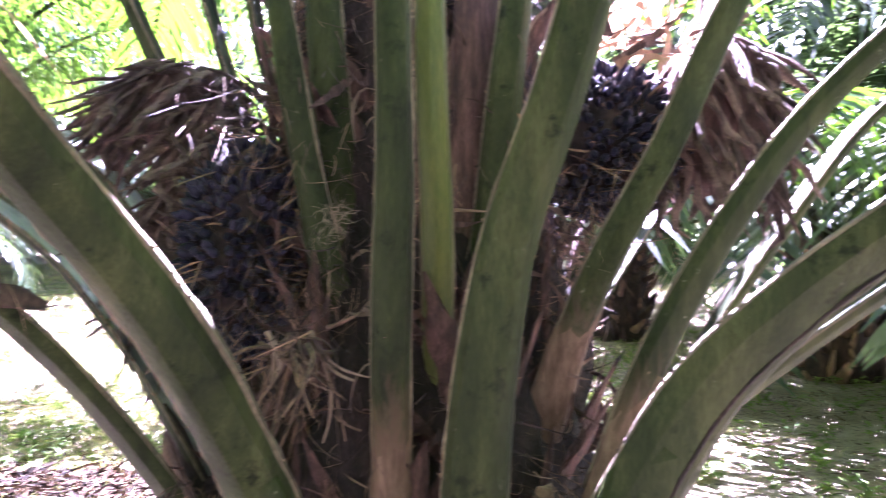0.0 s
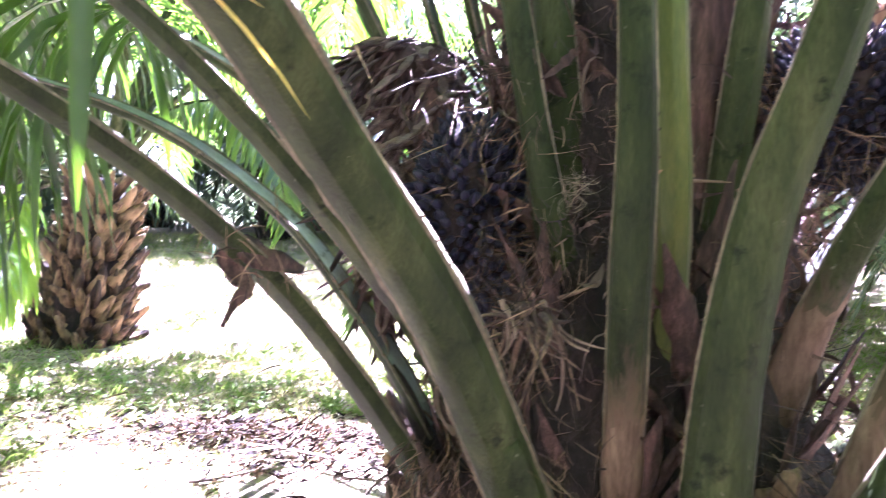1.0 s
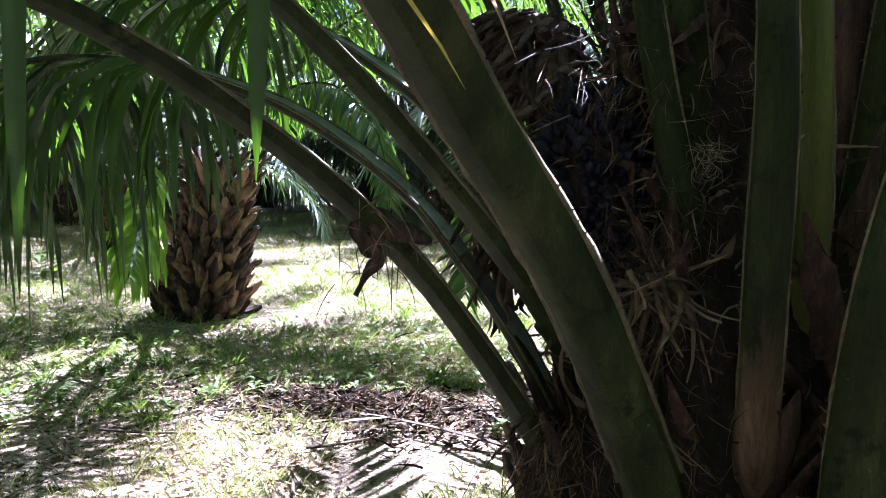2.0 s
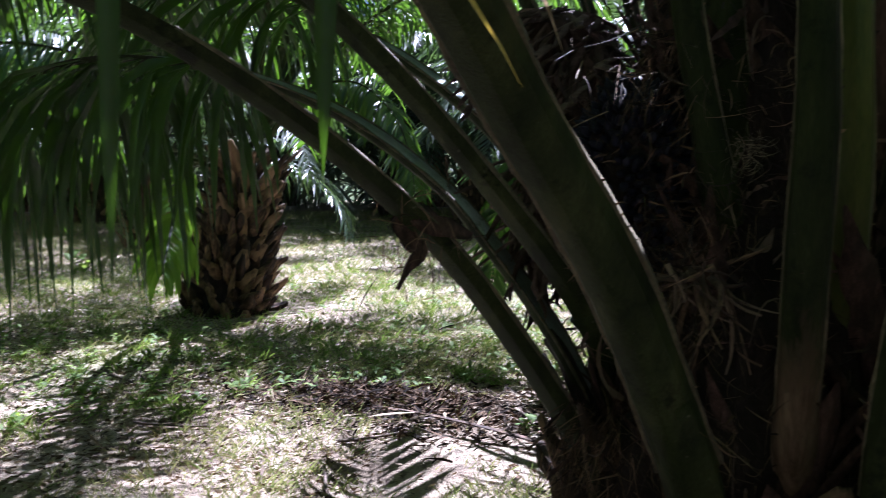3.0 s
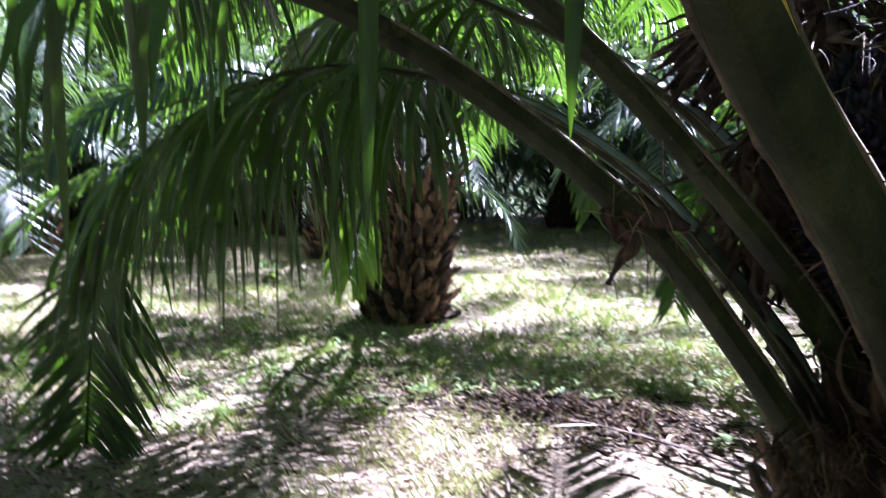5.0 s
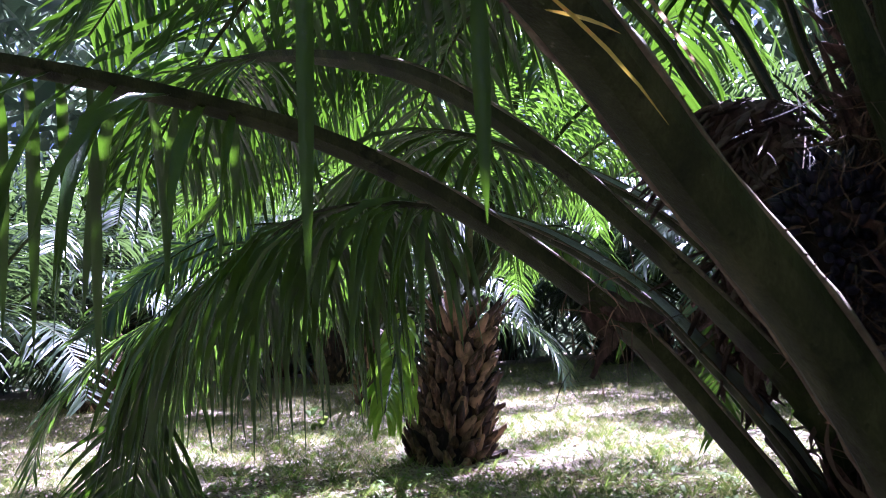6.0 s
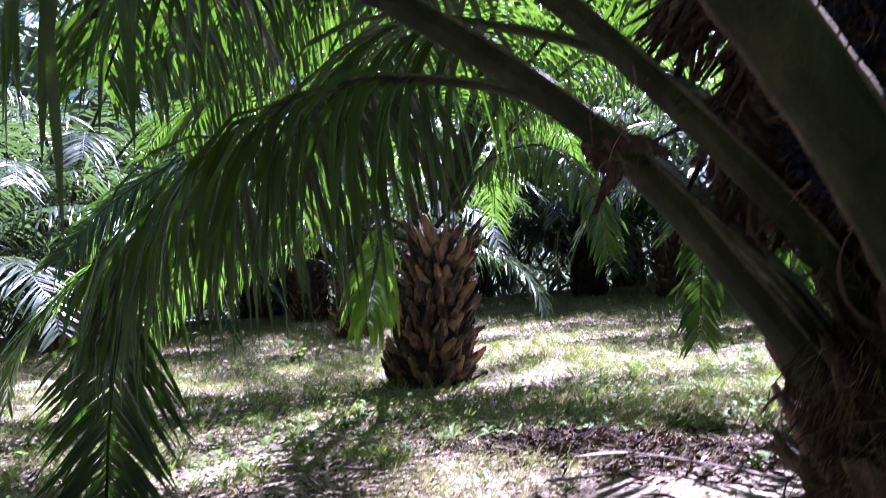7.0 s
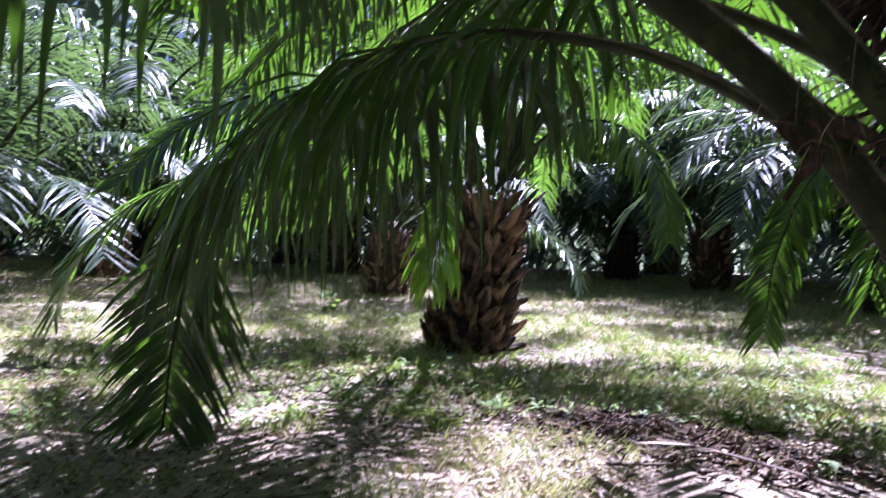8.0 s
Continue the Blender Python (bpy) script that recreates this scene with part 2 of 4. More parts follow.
class Soup:
    """Vertices and faces gathered for one mesh."""

    def __init__(self):
        self.verts, self.faces = [], []

    def add(self, verts, faces):
        n = len(self.verts)
        self.verts += verts
        self.faces += [tuple(i + n for i in f) for f in faces]

    def build(self, name, material, parent=None, label="", smooth=True):
        return mesh_object(name, self.verts, self.faces, material, parent, label, smooth)


def spline(ctrl, n):
    """n + 1 points of a smooth curve through the control points, evenly spaced by length."""
    p = [Vector(c) for c in ctrl]
    p = [p[0] * 2 - p[1]] + p + [p[-1] * 2 - p[-2]]
    fine = []
    for i in range(1, len(p) - 2):
        a, b, c, d = p[i - 1], p[i], p[i + 1], p[i + 2]
        for k in range(12):
            t = k / 12
            fine.append(0.5 * ((2 * b) + (c - a) * t + (2 * a - 5 * b + 4 * c - d) * t * t + (3 * b - a - 3 * c + d) * t ** 3))
    fine.append(p[-2])
    run = [0.0]
    for a, b in zip(fine, fine[1:]):
        run.append(run[-1] + (b - a).length)
    out, j = [], 0
    for k in range(n + 1):
        s = run[-1] * k / n
        while j < len(run) - 2 and run[j + 1] < s:
            j += 1
        u = (s - run[j]) / max(1e-9, run[j + 1] - run[j])
        out.append(fine[j].lerp(fine[j + 1], u))
    return out, run[-1]


PETIOLE_SECTION = [(-1, 0.12), (-0.55, 0.02), (0, -0.04), (0.55, 0.02), (1, 0.12), (0.92, -0.22), (0.55, -0.6), (0.16, -0.8), (-0.16, -0.8), (-0.55, -0.6), (-0.92, -0.22)]
STALK_SECTION = [(-1, 0.1), (-0.45, -0.02), (0.1, -0.06), (0.55, 0.0), (1, 0.12), (0.97, -0.1), (0.86, -0.34), (0.42, -0.70), (0.12, -0.80), (-0.2, -0.76), (-0.74, -0.44), (-0.95, -0.12)]
ROUND_SECTION = [(math.cos(a * math.tau / 7), math.sin(a * math.tau / 7)) for a in range(7)]


def crease(me, m, ridges):
    """Keeps the long ridges of a swept stalk sharp."""
    sharp = me.attributes.new("sharp_edge", "BOOLEAN", "EDGE")
    flags = [e.vertices[0] % m == e.vertices[1] % m and e.vertices[0] % m in ridges for e in me.edges]
    sharp.data.foreach_set("value", flags)


def frames_along(points, ref):
    """For each point of a curve: tangent, side and upper normal; ref(p) points to the upper side."""
    out = []
    for i, p in enumerate(points):
        t = (points[min(i + 1, len(points) - 1)] - points[max(i - 1, 0)]).normalized()
        r = ref(p)
        n = (r - t * r.dot(t))
        n = n.normalized() if n.length > 1e-4 else Vector((0, 1, 0))
        out.append((t, t.cross(n).normalized(), n))
    return out


def sweep(points, half_widths, ref, section, thick=1.0, rough=0.0, seed=0):
    """A swept solid with closed ends."""
    fr = frames_along(points, ref)
    verts, faces, m = [], [], len(section)
    for i, (p, (t, s, n)) in enumerate(zip(points, fr)):
        w = half_widths[i]
        for k, (a, b) in enumerate(section):
            wob = 1 + rough * noise.noise((p.x * 14 + k * 3.1 + seed, p.y * 14, p.z * 14))
            verts.append(p + s * (a * w * wob) + n * (b * w * thick * wob))
    for i in range(len(points) - 1):
        for k in range(m):
            a, b = i * m + k, i * m + (k + 1) % m
            faces.append((a, b, b + m, a + m))
    faces.append(tuple(reversed(range(m))))
    faces.append(tuple(range((len(points) - 1) * m, len(points) * m)))
    return verts, faces


def leaflet(base, direction, normal, length, width, droop, segs=4, fold=True, twist=0.0):
    """One blade: folded along its midrib, broad in the middle, drawn down by its weight."""
    verts, faces = [], []
    d, p = direction.normalized(), Vector(base)
    profile = (0.45, 0.95, 1.0, 0.72, 0.04) if segs == 4 else (0.5, 1.0, 0.8, 0.04)
    step = length / segs
    cols = 3 if fold else 2
    for i in range(segs + 1):
        side = d.cross(normal)
        side = side.normalized() if side.length > 1e-4 else Vector((1, 0, 0))
        nn = side.cross(d).normalized()
        side = side * math.cos(twist * i) + nn * math.sin(twist * i)
        w = width * 0.5 * profile[i]
        if fold:
            verts += [p - side * w, p - nn * (w * 0.45), p + side * w]
        else:
            verts += [p - side * w, p + side * w]
        d = (d + Vector((0, 0, -1)) * droop * (0.5 + 0.35 * i)).normalized()
        p = p + d * step
    for i in range(segs):
        for c in range(cols - 1):
            a = i * cols + c
            faces.append((a, a + 1, a + 1 + cols, a + cols))
    return verts, faces


def ribbon(base, direction, axis, turn, length, width, segs=5, fray=0.0):
    """A dry strip that curls round an axis as it goes."""
    verts, d, p = [], direction.normalized(), Vector(base)
    spin = Matrix.Rotation(turn, 3, axis.normalized())
    for i in range(segs + 1):
        side = d.cross(axis + Vector((0.3, 0.1, 0.5)))
        side = side.normalized() if side.length > 1e-4 else Vector((1, 0, 0))
        w = width * 0.5 * (1 - (i / segs) ** 2 * 0.85) * (1 + fray * noise.noise((p.x * 40, p.y * 40, p.z * 40)))
        verts += [p - side * w, p + side * w]
        p = p + d * (length / segs)
        d = spin @ d
    return verts, [(2 * i, 2 * i + 1, 2 * i + 3, 2 * i + 2) for i in range(segs)]


def leaflets_on(points, ref, start, spacing, length, width, droop, rnd, segs=4, fold=True, spread=0.42, skip=0.0, lift=0.25, thin=False, sag=0.0, wild=1.0):
    """The two rows of blades of a frond, from start (0 to 1) to its tip."""
    fr = frames_along(points, ref)
    total = sum((b - a).length for a, b in zip(points, points[1:]))
    count = int(total * (1 - start) / spacing)
    blades = []
    for k in range(count):
        u = start + (1 - start) * (k + 0.3) / count
        x = u * (len(points) - 1)
        i = min(int(x), len(points) - 2)
        p = points[i].lerp(points[i + 1], x - i)
        t, s, n = fr[i]
        v = (u - start) / (1 - start)
        size = (0.5 + 0.5 * min(1.0, v / 0.18)) * (1 - 0.55 * max(0.0, (v - 0.55) / 0.45))
        if thin:
            size *= 1 - 0.1 * min(1.0, max(0.0, (v - 0.5) / 0.2))
        for side in (-1, 1):
            if rnd.random() < skip:
                continue
            steep = 1 - 0.93 * max(0.0, -t.z)
            loose = 1 + (wild - 1) * steep
            forward = spread + 0.6 * v + rnd.uniform(-0.24, 0.24) * loose
            if thin:
                forward += 0.12 * (1 - steep)
            up = (lift * rnd.choice((-0.7, 0.35, 1.1)) + rnd.uniform(-0.12, 0.12)) * (0.25 + 0.75 * steep)
            d = s * side + t * forward + n * up - UP * (sag * (max(steep, 0.22) if thin else steep) * rnd.uniform(1 - 0.5 * wild, 1 + 0.4 * wild))
            blades.append(leaflet(p + s * side * 0.004, d, n, length * size * rnd.uniform(0.72, 1.12), width * rnd.uniform(0.8, 1.12) * (0.7 + 0.3 * size), droop * steep * rnd.uniform(0.45, 1.7), segs, fold, rnd.uniform(-0.28, 0.28) * loose))
    return blades


# ---- ground ----
def build_ground():
    radii = [0.0] + [0.35 * 1.115 ** i for i in range(68)]
    segs = 110
    verts, faces = [Vector((-2.5, 3.0, ground_height(-2.5, 3.0)))], []
    for r in radii[1:]:
        for k in range(segs):
            a = k * math.tau / segs
            x, y = -2.5 + r * math.cos(a), 3.0 + r * math.sin(a)
            verts.append(Vector((x, y, ground_height(x, y))))
    for k in range(segs):
        faces.append((0, 1 + k, 1 + (k + 1) % segs))
    for j in range(len(radii) - 2):
        for k in range(segs):
            a, b = 1 + j * segs + k, 1 + j * segs + (k + 1) % segs
            faces.append((a, a + segs, b + segs, b))
    tagged(mesh_object("ground", verts, faces, SOIL), "pale dry soil with leaf litter and thin grass", "ground", kind="structure")


build_ground()

# ---- the near oil palm ----
AXIS = Vector((-0.17, 2.12, 0))
near_palm = tagged(empty("oil_palm", (AXIS.x, AXIS.y, 0)), "short oil palm with thick green petioles and dark fruit bunches", "palm tree", "oil palms")


def local(p):
    return Vector(p) - AXIS


def to_axis(p):
    """Upper side of a petiole near the stem: inwards and up. Places relative to the palm's foot."""
    inward = Vector((-p.x, -p.y, 0))
    k = min(1.0, 0.9 / max(0.3, inward.length)) ** 2
    return inward.normalized() * (0.15 + k) + UP * 0.9


def stem_radius(z):
    table = [(0, 0.52), (0.4, 0.53), (0.8, 0.52), (1.05, 0.46), (1.4, 0.38), (1.8, 0.33), (2.3, 0.28), (2.6, 0.2)]
    for (a, ra), (b, rb) in zip(table, table[1:]):
        if z <= b:
            return ra + (rb - ra) * (z - a) / (b - a)
    return 0.03


def build_stem():
    verts, faces, segs, rows = [], [], 56, 44
    for j in range(rows + 1):
        z = 2.6 * j / rows
        for k in range(segs):
            a = k * math.tau / segs
            r = stem_radius(z) * (1 + 0.16 * noise.noise((math.cos(a) * 3, math.sin(a) * 3, z * 4)) + 0.07 * noise.noise((math.cos(a) * 11, math.sin(a) * 11, z * 9)))
            verts.append((r * math.cos(a), r * math.sin(a), z - 0.03))
    for j in range(rows):
        for k in range(segs):
            a, b = j * segs + k, j * segs + (k + 1) % segs
            faces.append((a, b, b + segs, a + segs))
    mesh_object("trunk", verts, faces, STEM, near_palm, "dark fibrous brown palm trunk")


build_stem()


def extend(ctrl, length, droop, outward, step=0.14, bend=None):
    """Carries a petiole's curve on as a rachis that leans outwards and then hangs."""
    pts = [Vector(c) for c in ctrl]
    d = (pts[-1] - pts[-2]).normalized()
    run = sum((b - a).length for a, b in zip(pts, pts[1:]))
    k = 0
    while run < length:
        k += 1
        d = (d + outward * 0.06 + Vector((0, 0, -1)) * droop * (0.02 + 0.006 * k)).normalized()
        if bend:
            d = (d + bend * 0.02).normalized()
        pts.append(pts[-1] + d * step)
        run += step
    return pts


def near_frond(ctrl, width, length=4.3, droop=0.9, leaf_from=1.5, material=None, base=True, base_width=1.35, tan=False, leaf=0.85, blade=0.042, spacing=0.05, bend=None, spines=True, skip=0.05, single=False, carry=True, hang=0.42, tail=0.014, tilt=None, rim=0.0034, gap_strip=None, foot_of=None, spread=0.42, sag=0.0, skylit=False, face=None, wild=1.0):
    pts = [local(c) for c in ctrl]
    out = Vector((pts[-1].x, pts[-1].y, 0)).normalized()
    full = extend(pts, length, droop, out, bend=bend) if carry else pts
    curve, total = spline(full, 84)
    half = []
    for i in range(len(curve)):
        s = total * i / (len(curve) - 1)
        half.append((width * (1 - 0.22 * s / 1.3) if s < 1.3 else max(tail, width * 0.78 * (1 - (s - 1.3) / (total - 1.2)) ** 1.15 + 0.004)) * 0.5 * (1 + 0.05 * noise.noise((s * 3, width * 50, 1))))
    upper = (lambda p: to_axis(p) * 0.3 + face) if face else to_axis
    v, f = sweep(curve, half, upper, STALK_SECTION, 1.0, rough=0.05, seed=width * 310)
    frond = mesh_object("frond", v, f, material or (PETIOLE_AGED if tan else PETIOLE), near_palm)
    if tan:
        along = frond.data.attributes.new("along", "FLOAT", "POINT")
        along.data.foreach_set("value", [total * (i // len(STALK_SECTION)) / 84 for i in range(len(v))])
    crease(frond.data, len(STALK_SECTION), (0, 4, 6, 8, 10))
    # upper channel faces take the pale colour that carries the sheen
    if skylit:
        frond.data.materials.append(PETIOLE_SKYLIT)
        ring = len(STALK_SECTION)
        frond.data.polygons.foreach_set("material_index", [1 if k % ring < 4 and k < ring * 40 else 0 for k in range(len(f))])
    if base:
        a = curve[0]
        first = (curve[3] - a).normalized()
        foot = Vector((a.x, a.y, 0)) * 0.72 + UP * (a.z - 0.24)
        lower, _ = spline([foot, a - first * 0.03 + UP * -0.02, a + first * 0.12, a + first * 0.12 + (curve[9] - curve[3]).normalized() * (0.14 if tan else 0.07)], 12)
        wide = [width * 0.5 * (base_width - (base_width - (0.86 if tan else 0.9)) * (i / 12) ** 0.75) for i in range(13)]
        v, f = sweep(lower, wide, to_axis, STALK_SECTION, 1.0, rough=0.16, seed=width * 900)
        mesh_object("petiole_base", v, f, PETIOLE_AGED if tan else (foot_of or material or PETIOLE), frond, "dry tan petiole base" if tan else "")
    fr = frames_along(curve, upper)
    for side in (-1, 1):
        edge = [p + s * side * h * 0.99 + n * h * 0.1 for p, (t, s, n), h in zip(curve, fr, half)][: int(1.6 / total * 84) + 2]
        v, f = sweep(edge, [rim * (1 + 0.9 * noise.noise((i * 0.9, side, width * 70))) for i in range(len(edge))], to_axis, ROUND_SECTION[::2], 1.4)
        mesh_object("petiole_margin", v, f, MARGIN, frond, "thin tan fibrous margin")
    # raised dark strip that draws the shaded gap between two adjoining petioles
    if gap_strip:
        lo, hi, a, b = gap_strip
        line = [p + s * (a * h) + n * (b * h) for p, (t, s, n), h in zip(curve, fr, half)][lo:hi]
        v, f = sweep(line, [0.005 * (1 + 0.8 * noise.noise((i * 0.6, 2, 7))) for i in range(len(line))], to_axis, ROUND_SECTION, 0.6)
        mesh_object("petiole_split", v, f, STEM, frond, "dark strip for the shaded gap between two petioles")
    if spines:
        soup = Soup()
        s_at = 0.12
        while s_at < min(1.5, total * 0.5):
            x = s_at / total * (len(curve) - 1)
            i = int(x)
            p = curve[i].lerp(curve[i + 1], x - i)
            t, s, n = fr[i]
            for side in (-1, 1):
                if rng.random() < 0.5 + 0.5 * noise.noise((s_at * 5, side, width * 90)):
                    continue
                e = p + s * side * half[i] * 0.97 + n * half[i] * 0.1
                tip = e + s * side * rng.uniform(0.005, 0.014) + t * rng.uniform(-0.006, 0.01)
                soup.add([e + t * 0.006, e - t * 0.006, e + n * 0.004, tip], [(0, 1, 3), (1, 2, 3), (2, 0, 3)])
            s_at += 0.026
        tagged(soup.build("spine", FIBRE, frond, "short pale spines along the edges", smooth=False), kind="stuff")
    if total > leaf_from:
        rnd = random.Random(int(width * 1e5) + len(ctrl))
        face = (lambda p: UP + tilt * 0.55) if tilt else (lambda p: UP)
        blades = leaflets_on(curve, face, leaf_from / total, spacing, leaf, blade, hang, rnd, skip=skip, spread=spread, thin=tilt is not None, sag=sag, wild=wild)
        if single:
            for bv, bf in blades:
                mesh_object("leaflet", bv, bf, LEAF, frond)
        else:
            soup = Soup()
            for bv, bf in blades:
                soup.add(bv, bf)
            tagged(soup.build("foliage", LEAF, frond, "long drooping dark green leaflets"), kind="stuff")
    return frond


# the four arching fronds beside the open ground, then those that stand round the stem
FROND_A = [(-0.6, 1.78, 0.8), (-0.7, 1.79, 0.96), (-0.861, 1.87, 1.12), (-1.075, 1.862, 1.355), (-1.449, 1.827, 1.596), (-1.969, 1.818, 1.758), (-2.516, 1.835, 1.815), (-3.05, 1.833, 1.745), (-3.46, 1.81, 1.59), (-3.73, 1.79, 1.42), (-3.9, 1.78, 1.2), (-3.98, 1.76, 0.93), (-4.035, 1.71, 0.54), (-4.013, 1.657, 0.09)]
FROND_B = [(-0.491, 1.884, 0.448), (-0.616, 1.756, 0.714), (-0.747, 1.634, 0.981), (-0.87, 1.45, 1.234), (-1.07, 1.24, 1.477), (-1.278, 0.967, 1.671), (-1.505, 0.652, 1.789), (-1.76, 0.302, 1.868), (-2.064, -0.067, 1.9), (-2.5, -0.55, 1.85), (-2.9, -1.0, 1.65), (-3.2, -1.35, 1.3)]
FROND_C = [(-0.55, 1.84, 0.85), (-0.64, 1.8, 1.06), (-0.839, 1.65, 1.377), (-1.072, 1.46, 1.694), (-1.374, 1.36, 1.95), (-1.849, 1.37, 2.17), (-2.394, 1.48, 2.38), (-2.981, 1.6, 2.55), (-3.6, 1.7, 2.6), (-4.2, 1.8, 2.4)]
FROND_D = [(-0.329, 1.507, 0.762), (-0.429, 1.28, 1.162), (-0.52, 1.06, 1.43), (-0.545, 0.75, 1.64), (-0.59, 0.235, 1.892), (-0.661, -0.335, 2.07), (-0.745, -0.974, 2.2), (-0.844, -1.638, 2.2)]
FROND_E = [(-0.56, 1.9, 0.98), (-0.7, 1.92, 1.2), (-0.961, 2.03, 1.501), (-1.311, 2.119, 1.754), (-1.693, 2.244, 1.958), (-2.082, 2.4, 2.153), (-2.6, 2.6, 2.34), (-3.2, 2.8, 2.36), (-3.8, 3.0, 2.15), (-4.3, 3.2, 1.7)]
near_frond(FROND_A, 0.09, length=0, leaf_from=1.55, carry=False, leaf=0.98, blade=0.033, spacing=0.019, single=True, hang=0.9, spread=0.22, skip=0.1, sag=0.75, wild=2.9, skylit=True, face=Vector((0.56, -0.17, 0.8)), foot_of=STEM, tilt=Vector((0.82, -0.4, 0.0)))
near_frond(FROND_B, 0.125, sag=0.8, wild=1.6, length=0, leaf_from=1.95, carry=False, leaf=0.85, blade=0.03, spacing=0.06, single=True, hang=1.0, foot_of=STEM)
near_frond(FROND_C, 0.12, sag=0.5, wild=1.6, length=0, leaf_from=2.5, carry=False, leaf=0.85, blade=0.034, spacing=0.04, hang=0.55)
near_frond(FROND_D, 0.122, face=Vector((-0.5, 0.75, 0.75)), length=0, leaf_from=2.1, carry=False, leaf=0.7, spacing=0.05, hang=0.2, rim=0.007)
near_frond(FROND_E, 0.1, skylit=True, face=Vector((0.56, -0.17, 0.8)), sag=0.5, wild=1.6, length=0, leaf_from=1.7, carry=False, leaf=0.85, blade=0.036, spacing=0.035, hang=0.6)
near_frond([(-0.31, 1.69, 1.36), (-0.35, 1.67, 1.57), (-0.38, 1.67, 1.75), (-0.42, 1.69, 1.96)], 0.078)
near_frond([(-0.28, 1.84, 1.11), (-0.29, 1.79, 1.39), (-0.31, 1.77, 1.65), (-0.34, 1.79, 2.0)], 0.115)
near_frond([(-0.14, 1.6, 0.82), (-0.13, 1.52, 1.16), (-0.12, 1.5, 1.49), (-0.13, 1.53, 1.89)], 0.082, tan=True)
near_frond([(-0.06, 1.71, 1.01), (-0.05, 1.63, 1.32), (-0.06, 1.61, 1.62), (-0.07, 1.63, 1.93)], 0.07, material=PETIOLE_BRIGHT)
near_frond([(0.03, 1.83, 1.17), (0.06, 1.8, 1.45), (0.09, 1.77, 1.71), (0.12, 1.78, 1.98)], 0.1)
near_frond([(0.03, 1.49, 0.77), (0.05, 1.47, 1.06), (0.1, 1.46, 1.36), (0.18, 1.45, 1.6), (0.25, 1.44, 1.84)], 0.13)
near_frond([(0.18, 1.82, 1.0), (0.29, 1.73, 1.3), (0.42, 1.7, 1.56), (0.5, 1.67, 1.75), (0.58, 1.66, 1.92)], 0.115, base_width=2.0, tan=True)
near_frond([(0.28, 1.63, 0.85), (0.37, 1.64, 1.1), (0.5, 1.65, 1.35), (0.67, 1.67, 1.59), (0.87, 1.68, 1.79)], 0.115, tan=True)
near_frond([(0.55, 2.1, 1.0), (0.7, 2.12, 1.24), (0.84, 2.13, 1.44), (0.99, 2.14, 1.64), (1.12, 2.15, 1.76)], 0.08)
near_frond([(0.28, 1.43, 0.84), (0.41, 1.42, 1.09), (0.56, 1.4, 1.26), (0.73, 1.39, 1.4)], 0.2, gap_strip=(2, 26, 0.3, -0.74))
near_frond([(-0.62, 2.02, 1.35), (-0.7, 2.01, 1.56), (-0.77, 2.01, 1.71), (-0.87, 2.0, 1.91), (-0.94, 2.0, 2.06)], 0.09)
near_frond([(-0.66, 2.2, 1.6), (-0.71, 2.22, 1.78), (-0.75, 2.21, 1.92), (-0.82, 2.26, 2.1)], 0.06)
near_frond([(-0.52, 2.18, 1.6), (-0.58, 2.18, 1.79), (-0.62, 2.17, 1.95), (-0.65, 2.17, 2.12)], 0.07)
for turn, z, lean in ((20, 1.5, 0.6), (62, 1.6, 0.4), (95, 1.3, 0.8), (128, 1.6, 0.45), (48, 1.0, 1.1), (112, 0.95, 1.2), (-12, 0.9, 1.2)):
    c, s = math.cos(radians(turn)), math.sin(radians(turn))
    near_frond([AXIS + Vector((c * r, s * r, h)) for r, h in ((0.42, z - 0.3), (0.42 + 0.25 * lean, z), (0.42 + 0.6 * lean, z + 0.35), (0.42 + 1.0 * lean, z + 0.7))], 0.1, spines=False)

# two high fronds, mostly unseen, added to shade the left flower head
near_frond([AXIS + Vector((-0.2 * r - 0.1, r, h)) for r, h in ((0.3, 1.7), (0.42, 2.15), (0.62, 2.65), (0.95, 3.1), (1.5, 3.45))], 0.09, leaf_from=0.75, spines=False)
near_frond([(-0.45, 2.25, 1.9), (-0.52, 2.4, 2.45), (-0.65, 2.6, 2.9), (-0.85, 2.8, 3.3), (-1.2, 3.0, 3.6)], 0.08, leaf_from=0.6, spacing=0.035, spines=False)
# upper crown fronds, mostly out of view, added to shade the low fronds and ground
SHADE_FRONDS = [
    ([(-0.45, 2.0, 2.2), (-0.9, 1.95, 2.85), (-1.6, 1.9, 3.4), (-2.5, 1.8, 3.65), (-3.4, 1.65, 3.5), (-4.1, 1.5, 3.1)], 0.7),
    ([(-0.4, 1.85, 2.2), (-0.75, 1.5, 2.9), (-1.3, 1.05, 3.4), (-2.0, 0.55, 3.6), (-2.8, 0.05, 3.4), (-3.4, -0.35, 3.0)], 0.8),
    ([(-0.45, 2.2, 2.2), (-0.95, 2.6, 2.9), (-1.7, 3.0, 3.45), (-2.6, 3.3, 3.6), (-3.5, 3.5, 3.5), (-4.4, 3.55, 3.3), (-5.3, 3.5, 3.0), (-6.2, 3.4, 2.6)], 0.65),
    ([(-0.5, 2.15, 2.2), (-1.1, 2.45, 2.95), (-1.9, 2.7, 3.35), (-2.9, 2.8, 3.45), (-3.9, 2.8, 3.3), (-4.8, 2.75, 3.0), (-5.4, 2.7, 2.75)], 1.2),
]
for ctrl, bare in SHADE_FRONDS:
    near_frond(ctrl, 0.09, length=0, carry=False, leaf_from=bare, leaf=0.9, blade=0.042, spacing=0.024, hang=0.5, spines=False)

